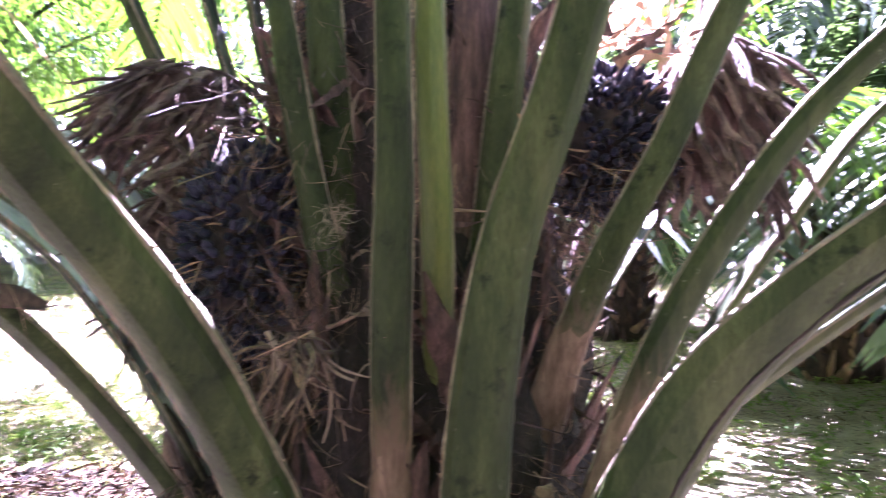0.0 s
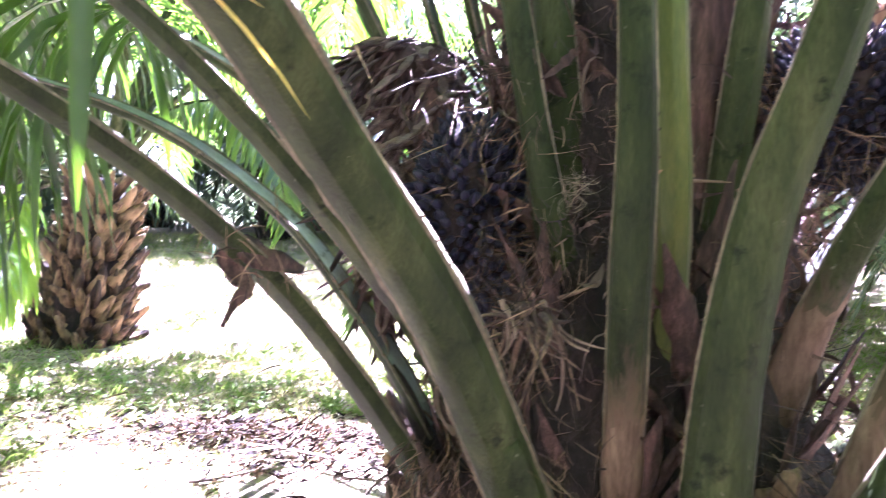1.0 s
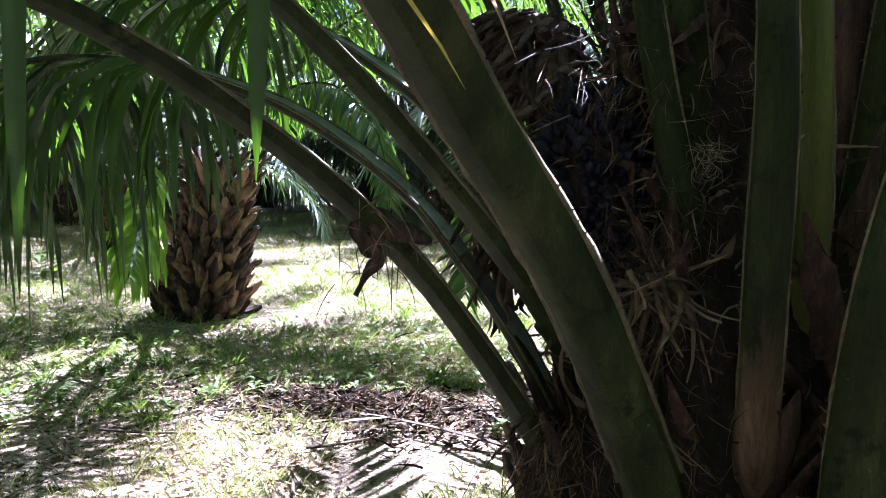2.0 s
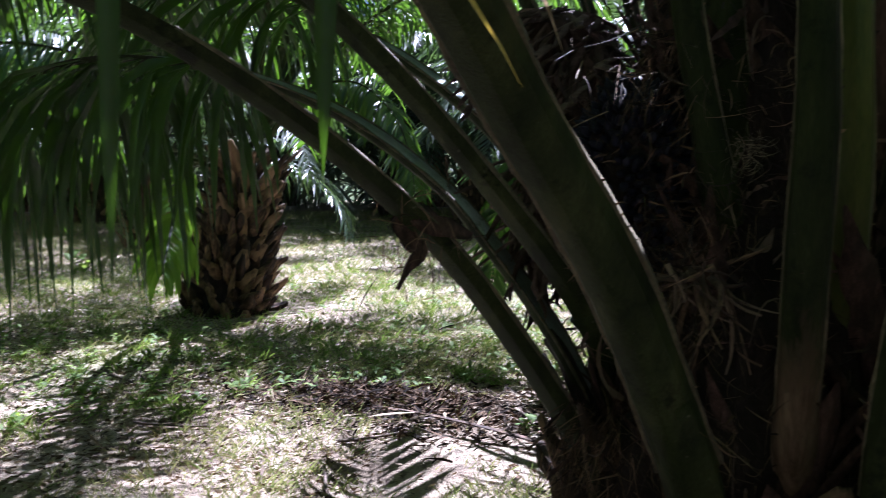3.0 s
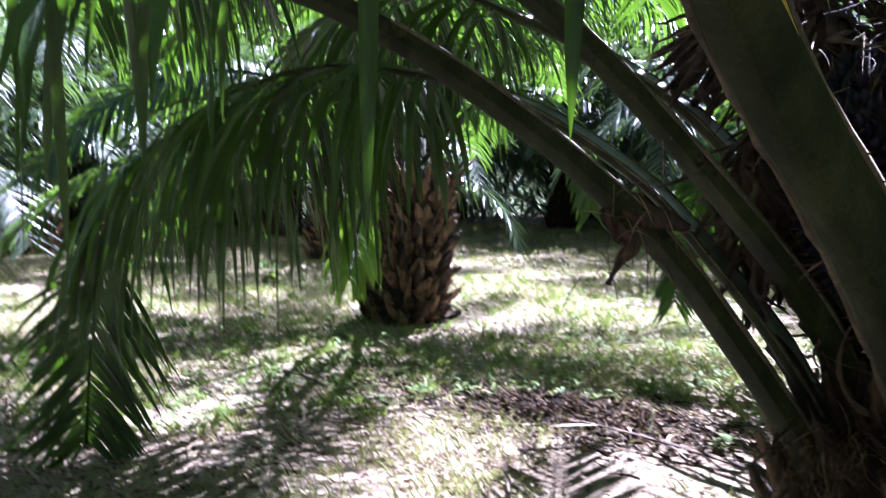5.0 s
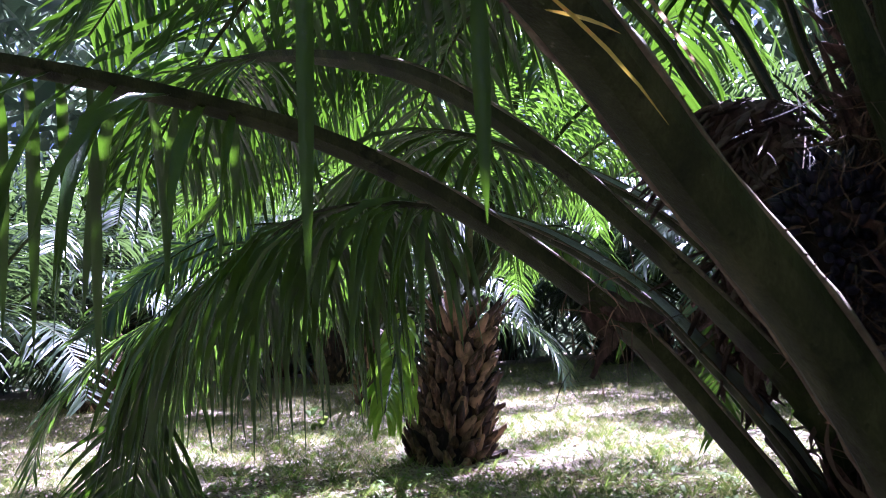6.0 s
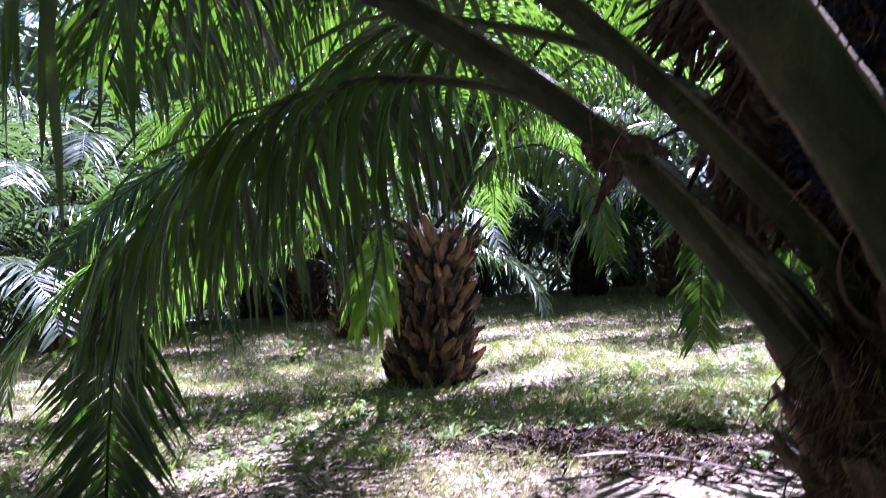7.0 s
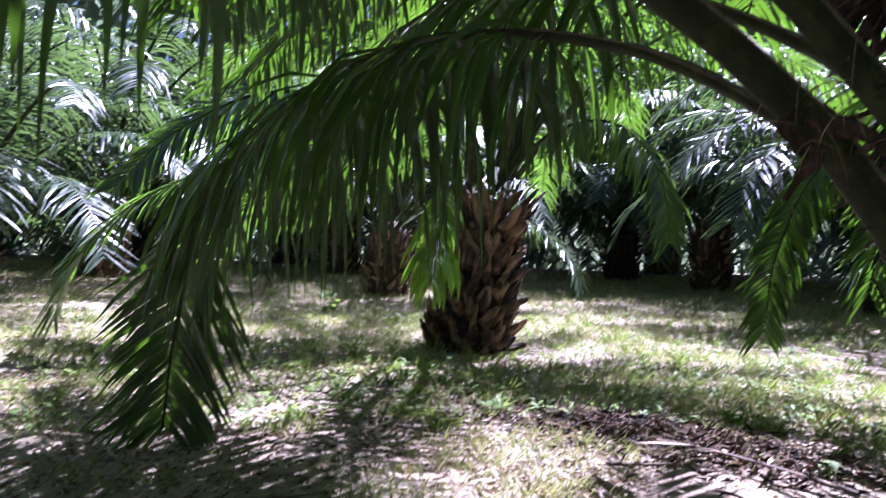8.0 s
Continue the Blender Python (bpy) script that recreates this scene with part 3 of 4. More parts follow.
# ---- the second oil palm and the rows behind it ----
def arc_frond(rise, length, sag, rnd):
    """The line of a generic frond that leaves the stem along x."""
    pts, p, a = [], Vector((0, 0, 0)), radians(rise)
    for i in range(30):
        pts.append(p.copy())
        u = i / 29
        p = p + Vector((math.cos(a), 0.10 * math.sin(u * 3 + rnd.random()), math.sin(a))) * (length / 29)
        a -= radians(sag) * (0.25 + 1.5 * u) / 29
    return pts


def frond_meshes(name, rise, length, sag, spacing, material, seed, segs=3, fold=False, leaf=0.85, blade=0.042):
    rnd = random.Random(seed)
    pts = arc_frond(rise, length, sag, rnd)
    half = [max(0.006, 0.055 * (1 - i / 29) ** 0.8) for i in range(30)]
    v, f = sweep(pts, half, lambda p: UP, PETIOLE_SECTION, 0.8)
    rachis = bpy.data.meshes.new(name)
    rachis.from_pydata(v, [], f)
    rachis.materials.append(PETIOLE)
    soup = Soup()
    for bv, bf in leaflets_on(pts, lambda p: UP, 0.24, spacing, leaf, blade, 0.45, rnd, segs=segs, fold=fold):
        soup.add(bv, bf)
    leaves = bpy.data.meshes.new(name + "_leaflets")
    leaves.from_pydata(soup.verts, [], soup.faces)
    leaves.materials.append(material)
    return rachis, leaves


RISES = (80, 64, 48, 34, 16)
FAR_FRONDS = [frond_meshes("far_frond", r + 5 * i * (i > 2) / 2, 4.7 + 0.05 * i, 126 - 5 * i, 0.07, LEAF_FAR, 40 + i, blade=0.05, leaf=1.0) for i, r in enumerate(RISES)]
MID_FRONDS = [frond_meshes("mid_frond", r, 4.6 + 0.1 * i, 128 - 5 * i, 0.036, LEAF_MID, 60 + i, segs=4, fold=True, blade=0.034) for i, r in enumerate(RISES)]


def crown(palm, meshes, height, radius, seed, count=26, bare=None):
    rnd = random.Random(seed)
    for i in range(count):
        u = i / (count - 1)
        kind = min(4, int(u * 5))
        turn = i * 137.5 + rnd.uniform(-8, 8)
        if bare and bare(kind, (turn % 360)):
            continue
        rachis, leaves = meshes[kind]
        r = radius * (0.35 + 0.75 * u)
        frond = new("frond", rachis)
        frond.parent = palm
        frond.matrix_basis = pose(r * math.cos(radians(turn)), r * math.sin(radians(turn)), height + 0.55 * (1 - u) + rnd.uniform(-0.08, 0.08), rnd.uniform(-14, 14), rnd.uniform(-7, 7), turn)
        blades = tagged(new("foliage", leaves), "drooping glossy green leaflets", kind="stuff")
        blades.parent = frond


def stub_mesh(name, seed, broad=0.085, length=0.22):
    """The cut base of an old frond: broad below, rounded, with a slanting cut."""
    rnd = random.Random(seed)
    pts = [Vector((0, 0, -0.06)), Vector((0.03, 0, 0.03)), Vector((0.07, 0, 0.11)), Vector((0.1, 0, length * 0.8)), Vector((0.115, 0, length))]
    half = [broad * k for k in (1.15, 1.05, 0.82, 0.55, rnd.uniform(0.12, 0.4))]
    v, f = sweep(pts, half, lambda p: Vector((-1, 0, 0.4)), PETIOLE_SECTION, 0.75, rough=0.35, seed=seed * 7.3)
    me = bpy.data.meshes.new(name)
    me.from_pydata(v, [], f)
    me.polygons.foreach_set("use_smooth", [True] * len(me.polygons))
    me.materials.append(STUB)
    return me


STUBS = [stub_mesh("stub", 3 + i, 0.075 + 0.012 * (i % 3), 0.2 + 0.03 * (i % 4)) for i in range(7)]


def trunk_profile(h, base, top):
    verts, faces, segs, rows = [], [], 28, 16
    for j in range(rows + 1):
        z = h * j / rows
        r0 = (base + (top - base) * j / rows) * (1, 0.8, 0.3)[max(0, j - rows + 2)]
        for k in range(segs):
            a = k * math.tau / segs
            r = r0 * (1 + 0.14 * noise.noise((math.cos(a) * 3, math.sin(a) * 3, z * 5 + base)))
            verts.append((r * math.cos(a), r * math.sin(a), z - 0.05))
    for j in range(rows):
        for k in range(segs):
            a, b = j * segs + k, j * segs + (k + 1) % segs
            faces.append((a, b, b + segs, a + segs))
    faces.append(tuple(range(rows * segs, (rows + 1) * segs)))
    return verts, faces


def stub_places(h, base, top, rows, around, seed):
    rnd = random.Random(seed)
    for j in range(rows):
        z = 0.02 + h * 0.92 * j / rows
        r = base + (top - base) * z / h - 0.02
        for k in range(around):
            turn = (k + 0.5 * (j % 2)) * 360 / around + j * 9 + rnd.uniform(-5, 5)
            yield pose(r * math.cos(radians(turn)), r * math.sin(radians(turn)), z + rnd.uniform(-0.04, 0.04), rnd.uniform(-26, 26), rnd.uniform(-8, 26), turn) @ Matrix.Diagonal((rnd.uniform(0.7, 1.5), rnd.uniform(0.4, 0.85), rnd.uniform(0.5, 1.05), 1)), rnd.randrange(7)


def place(x, y):
    return (x, y, ground_height(x, y) - 0.02)


second_palm = tagged(empty("oil_palm", place(-5.8, 6.1), 20), "oil palm with scaly brown trunk on sunlit ground", "palm tree", "oil palms")
right = Vector((0.73, 0.68, 0))
second_palm.matrix_basis = Matrix.Translation(place(-5.86, 6.1)) @ Matrix.Rotation(radians(9), 4, UP.cross(right)) @ pose(0, 0, 0, 0, 0, 20)
v, f = trunk_profile(1.75, 0.44, 0.25)
mesh_object("trunk", v, f, STEM, second_palm, "dark brown fibrous trunk")
for m, k in stub_places(1.62, 0.43, 0.25, 15, 16, 5):
    stub = new("leaf_stub", STUBS[k])
    stub.parent = second_palm
    stub.matrix_basis = m
for i in range(22):
    turn = i * 137.5
    stub = new("petiole_stub", STUBS[i % 7])
    stub.parent = second_palm
    stub.matrix_basis = pose(0.27 * math.cos(radians(turn)), 0.27 * math.sin(radians(turn)), 1.45 + 0.25 * (i % 5) / 4, 8 * (i % 3 - 1), 14 + 9 * (i % 4), turn) @ Matrix.Diagonal((1.0, 0.6 + 0.1 * (i % 3), 1.0 + 0.3 * (i % 4), 1))
curve = [second_palm.rotation_euler.to_matrix().inverted() @ (right * r + UP * z) for r, z in ((0.15, 1.15), (0.26, 1.3), (0.4, 1.44), (0.56, 1.56), (0.66, 1.63))]
v, f = sweep(curve, [0.06, 0.05, 0.042, 0.036, 0.03], lambda p: UP, PETIOLE_SECTION, 0.8, rough=0.3, seed=4)
mesh_object("petiole_stub", v, f, STUB, second_palm, "pale cut petiole that stands out of the trunk")
# pruned on the side of the open ground
crown(second_palm, MID_FRONDS, 1.6, 0.3, 21, 34, bare=lambda kind, turn: kind > 1 and (225 < turn or turn < 35) or kind == 4 and turn < 150 or kind == 3 and 35 < turn < 80)

far_palm = tagged(empty("oil_palm", place(-12.2, 10.6), 70), "oil palm in the row behind, drooping green crown", "palm tree", "oil palms")
v, f = trunk_profile(1.7, 0.44, 0.36)
soup = Soup()
soup.add([Vector(p) for p in v], f)
for m, k in stub_places(1.5, 0.42, 0.36, 8, 11, 9):
    me = STUBS[k]
    soup.add([m @ p.co for p in me.vertices], [tuple(q.vertices) for q in me.polygons])
soup.build("trunk", STUB, far_palm, "brown trunk with old leaf stubs")
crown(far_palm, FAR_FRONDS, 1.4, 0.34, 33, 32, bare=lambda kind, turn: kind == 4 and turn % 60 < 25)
# palms at negative y are unseen, added behind the camera to cut skylight
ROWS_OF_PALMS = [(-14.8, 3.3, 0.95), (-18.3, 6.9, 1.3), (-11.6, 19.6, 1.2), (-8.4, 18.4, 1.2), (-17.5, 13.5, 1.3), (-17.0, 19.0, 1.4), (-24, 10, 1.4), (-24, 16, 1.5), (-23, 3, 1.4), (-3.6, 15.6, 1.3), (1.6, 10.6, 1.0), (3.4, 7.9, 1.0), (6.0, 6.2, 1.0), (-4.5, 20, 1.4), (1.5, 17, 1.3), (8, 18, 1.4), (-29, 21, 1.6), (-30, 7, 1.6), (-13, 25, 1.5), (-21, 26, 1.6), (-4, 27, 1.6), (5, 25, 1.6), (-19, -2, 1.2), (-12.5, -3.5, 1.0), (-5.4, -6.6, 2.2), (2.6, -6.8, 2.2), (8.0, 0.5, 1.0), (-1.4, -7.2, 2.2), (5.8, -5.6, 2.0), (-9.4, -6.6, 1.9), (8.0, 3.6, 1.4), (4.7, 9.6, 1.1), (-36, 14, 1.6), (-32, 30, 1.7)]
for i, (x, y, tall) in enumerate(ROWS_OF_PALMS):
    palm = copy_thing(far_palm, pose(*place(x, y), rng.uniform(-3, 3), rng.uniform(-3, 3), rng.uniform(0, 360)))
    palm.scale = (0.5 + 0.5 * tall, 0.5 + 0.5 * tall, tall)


def long_frond(ctrl, seed, owner, material, leaf=0.75, hang=0.5, start=0.24):
    """A whole frond that reaches out over the open ground and hangs down at its tip."""
    rnd = random.Random(seed)
    back = (Matrix.Translation(owner.location) @ owner.rotation_euler.to_matrix().to_4x4() @ Matrix.Diagonal((*owner.scale, 1))).inverted()
    curve, total = spline(ctrl, 60)
    curve = [back @ p for p in curve]
    v, f = sweep(curve, [0.05 * (1 - i / 62) ** 0.9 for i in range(61)], lambda p: UP, PETIOLE_SECTION, 0.8)
    frond = mesh_object("frond", v, f, PETIOLE, owner)
    soup = Soup()
    for bv, bf in leaflets_on(curve, lambda p: UP + Vector((0.3, -0.4, 0)), start, 0.032, leaf, 0.04, hang, rnd, segs=4, fold=True):
        soup.add(bv, bf)
    tagged(soup.build("foliage", material, frond, "sunlit leaflets hanging from the frond"), kind="stuff")


long_frond([(-5.6, 5.8, 1.85), (-5.05, 5.1, 2.2), (-4.5, 4.35, 2.0), (-4.05, 3.75, 1.45), (-3.7, 3.3, 1.05), (-3.45, 3.0, 0.85)], 5, second_palm, LEAF_BACKLIT, 0.42, 2.2, 0.68)
long_frond([(-5.6, 6.1, 1.75), (-5.0, 6.3, 2.35), (-4.3, 6.3, 2.45), (-3.75, 6.15, 2.1), (-3.5, 6.05, 1.65), (-3.42, 6.0, 1.2)], 15, second_palm, LEAF_MID, 0.6, 1.3)
long_frond([(-6.0, 5.8, 1.9), (-6.5, 5.0, 2.65), (-7.0, 4.1, 2.7), (-7.4, 3.3, 2.2), (-7.6, 2.8, 1.6)], 16, second_palm, LEAF, 0.7, 0.9)
side_palm = [ob for ob in bpy.data.objects if ob.name.startswith("oil_palm") and (ob.location.xy - Vector((1.6, 10.6))).length < 0.3][0]
long_frond([(1.4, 10.3, 2.0), (0.4, 8.9, 3.0), (-0.95, 7.0, 2.85), (-1.95, 5.7, 1.9), (-2.22, 5.25, 1.2), (-2.28, 5.11, 0.55)], 6, side_palm, LEAF, 0.6, 1.3)
long_frond([(1.5, 10.2, 2.0), (0.7, 8.6, 3.0), (-0.5, 6.7, 2.9), (-1.35, 5.5, 2.1), (-1.55, 5.08, 1.4), (-1.6, 4.95, 0.85)], 7, side_palm, LEAF_MID, 0.6, 1.3)


def far_woods():
    """The canopy that closes the plantation behind the last rows."""
    rnd = random.Random(77)
    soup = Soup()
    for i in range(60000):
        # full ring; the unseen part behind the camera is added to block skylight
        a = rnd.uniform(-1, 1) * math.pi
        r = rnd.uniform(31, 50)
        x, y = r * math.cos(a), r * math.sin(a)
        top = 23 + 7 * noise.noise((x * 0.12, y * 0.12, 3))
        z = ground_height(x, y) + 0.3 + top * rnd.random()
        if i % 3 == 0:
            z = ground_height(x, y) + 4.5 * rnd.random()
        d = Vector((rnd.uniform(-1, 1), rnd.uniform(-1, 1), rnd.uniform(-0.9, 0.35)))
        v, f = leaflet((x, y, z), d, Vector((rnd.uniform(-1, 1), rnd.uniform(-1, 1), 1)), rnd.uniform(0.9, 2.0) * (1 + 0.06 * z), rnd.uniform(0.1, 0.24) * (1 + 0.12 * z), 0.25, 3, False)
        soup.add(v, f)
    tagged(soup.build("far_woods", WOODS), "distant green canopy behind the palm rows", "woods", kind="stuff")


far_woods()

def far_ridge():
    """A low wooded rise that closes the view behind the canopy."""
    verts, faces, n = [], [], 160
    for j in range(9):
        for k in range(n):
            a = k * math.tau / n
            r = 55 + 5 * j / 8 + 1.6 * noise.noise((math.cos(a) * 9, math.sin(a) * 9, j * 0.9))
            top = 11 + 3 * noise.noise((math.cos(a) * 5, math.sin(a) * 5, 2))
            verts.append((r * math.cos(a), r * math.sin(a), -1 + (top + 1) * j / 8))
    for j in range(8):
        for k in range(n):
            b = (k + 1) % n
            faces.append((j * n + k, (j + 1) * n + k, (j + 1) * n + b, j * n + b))
    tagged(mesh_object("backdrop", verts, faces, WOODS), "distant green wooded rise", "backdrop", kind="structure")


far_ridge()

# ---- what sits in the near crown: fruit, dead flower heads, sheaths, fibre ----
def fruit_mesh(seed):
    rnd = random.Random(seed)
    rings = [(0.0, -0.004), (0.011, 0.002), (0.0145, 0.014), (0.0125, 0.026), (0.007, 0.034), (0.0025, 0.042)]
    segs, verts, faces = 7, [], []
    for r, z in rings:
        for k in range(segs):
            a = k * math.tau / segs
            w = r * (1 + rnd.uniform(-0.08, 0.08))
            verts.append((w * math.cos(a), w * math.sin(a), z))
    for j in range(len(rings) - 1):
        for k in range(segs):
            a, b = j * segs + k, j * segs + (k + 1) % segs
            faces.append((a, b, b + segs, a + segs))
    faces.append(tuple(range(5 * segs, 6 * segs)))
    me = bpy.data.meshes.new("fruit")
    me.from_pydata(verts, [], faces)
    me.polygons.foreach_set("use_smooth", [True] * len(me.polygons))
    me.materials.append(FRUIT)
    return me


FRUITS = [fruit_mesh(i) for i in range(5)]


def ellipsoid(radii, seed, n=14):
    verts, faces = [], []
    for j in range(n + 1):
        th = math.pi * j / n
        for k in range(n):
            a = k * math.tau / n
            p = Vector((math.sin(th) * math.cos(a), math.sin(th) * math.sin(a), math.cos(th)))
            w = 1 + 0.12 * noise.noise(p * 2.5 + Vector((seed, 0, 0)))
            verts.append((p.x * radii[0] * w, p.y * radii[1] * w, p.z * radii[2] * w))
    for j in range(n):
        for k in range(n):
            a, b = j * n + k, j * n + (k + 1) % n
            faces.append((a, a + n, b + n, b))
    return verts, faces


def fruit_bunch(centre, radii, seed, count):
    rnd = random.Random(seed)
    v, f = ellipsoid(radii, seed)
    bunch = mesh_object("fruit_head", v, f, STEM, near_palm, "bunch of black oil palm fruits among dry spines")
    bunch.matrix_basis = Matrix.Translation(local(centre))
    spines, rest, single = Soup(), Soup(), 0
    for i in range(count):
        z = 1 - 2 * (i + 0.5) / count
        a = i * 2.39996
        s = math.sqrt(1 - z * z)
        p = Vector((s * math.cos(a), s * math.sin(a), z))
        e = Vector((p.x * radii[0], p.y * radii[1], p.z * radii[2])) * rnd.uniform(0.9, 1.08)
        n = (p + Vector((rnd.uniform(-0.35, 0.35), rnd.uniform(-0.35, 0.35), rnd.uniform(-0.2, 0.45)))).normalized()
        if noise.noise(p * 3.1 + Vector((seed, 0, 0))) > -0.3 and rnd.random() < 0.95:
            m = Matrix.Translation(e) @ n.to_track_quat("Z", "Y").to_matrix().to_4x4() @ Matrix.Diagonal((rnd.uniform(0.6, 0.9), rnd.uniform(0.6, 0.9), rnd.uniform(0.6, 1.0), 1))
            me = FRUITS[i % 5]
            if p.y < 0.05 and single < 300:
                single += 1
                fruit = new("fruit", me)
                fruit.parent = bunch
                fruit.matrix_basis = m
            else:
                rest.add([m @ q.co for q in me.vertices], [tuple(q.vertices) for q in me.polygons])
        for _ in range(1 if rnd.random() < 0.4 else 0):
            b = e + Vector((rnd.uniform(-0.02, 0.02), rnd.uniform(-0.02, 0.02), rnd.uniform(-0.02, 0.02)))
            spines.add(*leaflet(b, n + Vector((rnd.uniform(-0.6, 0.6), rnd.uniform(-0.6, 0.6), rnd.uniform(-0.6, 0.6))), p.cross(UP), rnd.uniform(0.04, 0.11), rnd.uniform(0.002, 0.007), rnd.uniform(-0.2, 0.2), 3, False))
    tagged(rest.build("fruit_mass", FRUIT, bunch, "small black fruits packed together"), kind="stuff")
    tagged(spines.build("bunch_spine", FIBRE, bunch, "thin dry spines"), kind="stuff")


fruit_bunch((-0.52, 1.81, 1.32), (0.13, 0.15, 0.24), 4, 900)
fruit_bunch((0.33, 2.00, 1.60), (0.19, 0.15, 0.17), 8, 900)


def spikelet_mesh(seed):
    rnd = random.Random(seed)
    pts = [Vector((0, 0, 0)), Vector((0.012 * rnd.uniform(-1, 1), 0.004, -0.05)), Vector((0.02 * rnd.uniform(-1, 1), 0.006, -0.11)), Vector((0.03 * rnd.uniform(-1, 1), 0, -0.17)), Vector((0.035 * rnd.uniform(-1, 1), 0, -0.2))]
    v, f = sweep(pts, [0.006, 0.0105, 0.011, 0.008, 0.002], lambda p: Vector((0, 1, 0)), ROUND_SECTION, 1.0, rough=0.5, seed=seed)
    me = bpy.data.meshes.new("spikelet")
    me.from_pydata(v, [], f)
    me.polygons.foreach_set("use_smooth", [True] * len(me.polygons))
    me.materials.append(HUSK)
    return me


SPIKELETS = [spikelet_mesh(i) for i in range(6)]


def flower_head(centre, radii, seed, count, lean, ragged=0.3, up=-0.9):
    """A dead male flower head: a mop of dry finger-like spikes that hang over each other."""
    rnd = random.Random(seed)
    v, f = ellipsoid([r * 0.8 for r in radii], seed, 12)
    head = mesh_object("flower_head", v, f, SHEATH, near_palm, "dead brown flower head of shaggy dry spikes")
    head.matrix_basis = Matrix.Translation(local(centre))
    for i in range(count):
        z = 1 - 1.75 * (i + 0.5) / count
        a = i * 2.39996
        s = math.sqrt(max(0.0, 1 - z * z))
        p = Vector((s * math.cos(a), s * math.sin(a), z))
        e = Vector((p.x * radii[0], p.y * radii[1], p.z * radii[2])) * 0.85
        d = (p * 0.4 + Vector((0, 0, up)) + lean * 0.35 + Vector((rnd.uniform(-1, 1) * ragged, rnd.uniform(-1, 1) * ragged, rnd.uniform(-0.8, 0.8) * ragged))).normalized()
        spike = new("spikelet", SPIKELETS[i % 6])
        spike.parent = head
        spike.matrix_basis = Matrix.Translation(e) @ (-d).to_track_quat("Z", "Y").to_matrix().to_4x4() @ Matrix.Diagonal((rnd.uniform(0.5, 1.5), rnd.uniform(0.35, 0.9), rnd.uniform(0.45, 1.05), 1))


flower_head((-0.78, 2.0, 1.71), (0.2, 0.15, 0.14), 2, 190, Vector((-1.0, -0.3, 0.0)), 0.5, -0.75)
# the next two stand in for the brown sheath and fibre mass beside the fruit
flower_head((-0.66, 1.95, 1.58), (0.12, 0.1, 0.17), 12, 110, Vector((-0.2, -0.3, -0.3)), 0.8)
flower_head((-0.76, 1.94, 1.27), (0.11, 0.1, 0.26), 15, 120, Vector((-0.1, -0.4, -0.4)), 0.7)
flower_head((0.60, 1.98, 1.66), (0.16, 0.14, 0.24), 3, 170, Vector((0.5, -0.2, -0.2)), 0.35)


def bracts():
    """Dry bracts that stand out of the upper flower head and behind the stem, sunlight put into their pale colour."""
    rnd = random.Random(23)
    for i in range(70):
        p = local((0.34 + rnd.gauss(0.07, 0.09), 1.87 + rnd.gauss(0, 0.045), 1.8 + rnd.gauss(0.02, 0.05)))
        d = Vector((rnd.uniform(-0.5, 1.1), rnd.uniform(-0.7, 0.3), rnd.uniform(0.1, 1.1)))
        v, f = ribbon(p, d, Vector((rnd.uniform(-1, 1), rnd.uniform(-1, 0.2), rnd.uniform(-0.5, 0.5))), rnd.uniform(-0.35, 0.35), rnd.uniform(0.08, 0.2), rnd.uniform(0.012, 0.034), 7, 0.7)
        mesh_object("bract", v, f, BRACT if i % 3 else HUSK, near_palm)
    # long thin strips, their sunlit look put into the pale colour
    for x, y, z, l, w in ((-0.53, 2.12, 1.62, 0.5, 0.03), (-0.47, 2.16, 1.6, 0.55, 0.024), (-0.58, 2.05, 1.6, 0.3, 0.03), (0.02, 1.9, 1.55, 0.4, 0.02), (0.12, 1.85, 1.3, 0.35, 0.014)):
        v, f = ribbon(local((x, y, z)), Vector((rnd.uniform(-0.25, 0.05), -0.05, 1)), Vector((1, 0.2, 0)), 0.05, l, w, 8, 0.6)
        mesh_object("bract", v, f, BRACT, near_palm, "long thin strip in pale sunlit colour")


bracts()


def sheaths():
    """Dry brown sheaths and bracts that stand round the stem between the petioles."""
    rnd = random.Random(31)
    for i in range(120):
        a = rnd.uniform(-2.9, 0.15) if i < 104 else rnd.uniform(0.15, 3.3)
        z = rnd.uniform(0.55, 1.95)
        r = stem_radius(z) - 0.02
        c, s = math.cos(a), math.sin(a)
        tall, out = rnd.uniform(0.12, 0.42), rnd.uniform(0.0, 0.14)
        sway = rnd.uniform(-0.2, 0.2)
        pts = [Vector((c * (r + out * u) - s * sway * u, s * (r + out * u) + c * sway * u, z - 0.12 + tall * u)) for u in (0, 0.3, 0.65, 1.0)]
        w = rnd.uniform(0.008, 0.034)
        curve, _ = spline(pts, 10)
        v, f = sweep(curve, [w * k for k in (1, 1.05, 1.1, 1.1, 1.05, 1, 0.9, 0.75, 0.55, 0.35, 0.1)], lambda p: Vector((-p.x, -p.y, 0.2)), PETIOLE_SECTION, 0.3, rough=1.1, seed=i * 2.7)
        mesh_object("sheath", v, f, SHEATH, near_palm, "dry red-brown leaf sheath")
    # the broad sheath in the middle, beside the young petiole
    curve, _ = spline([local(p) for p in ((-0.01, 1.86, 1.1), (0.0, 1.8, 1.45), (0.02, 1.8, 1.8), (0.03, 1.84, 2.2))], 16)
    v, f = sweep(curve, [0.062] * 17, to_axis, PETIOLE_SECTION, 0.4, rough=0.35, seed=5)
    mesh_object("sheath", v, f, SHEATH, near_palm, "broad red-brown fibrous sheath")


sheaths()


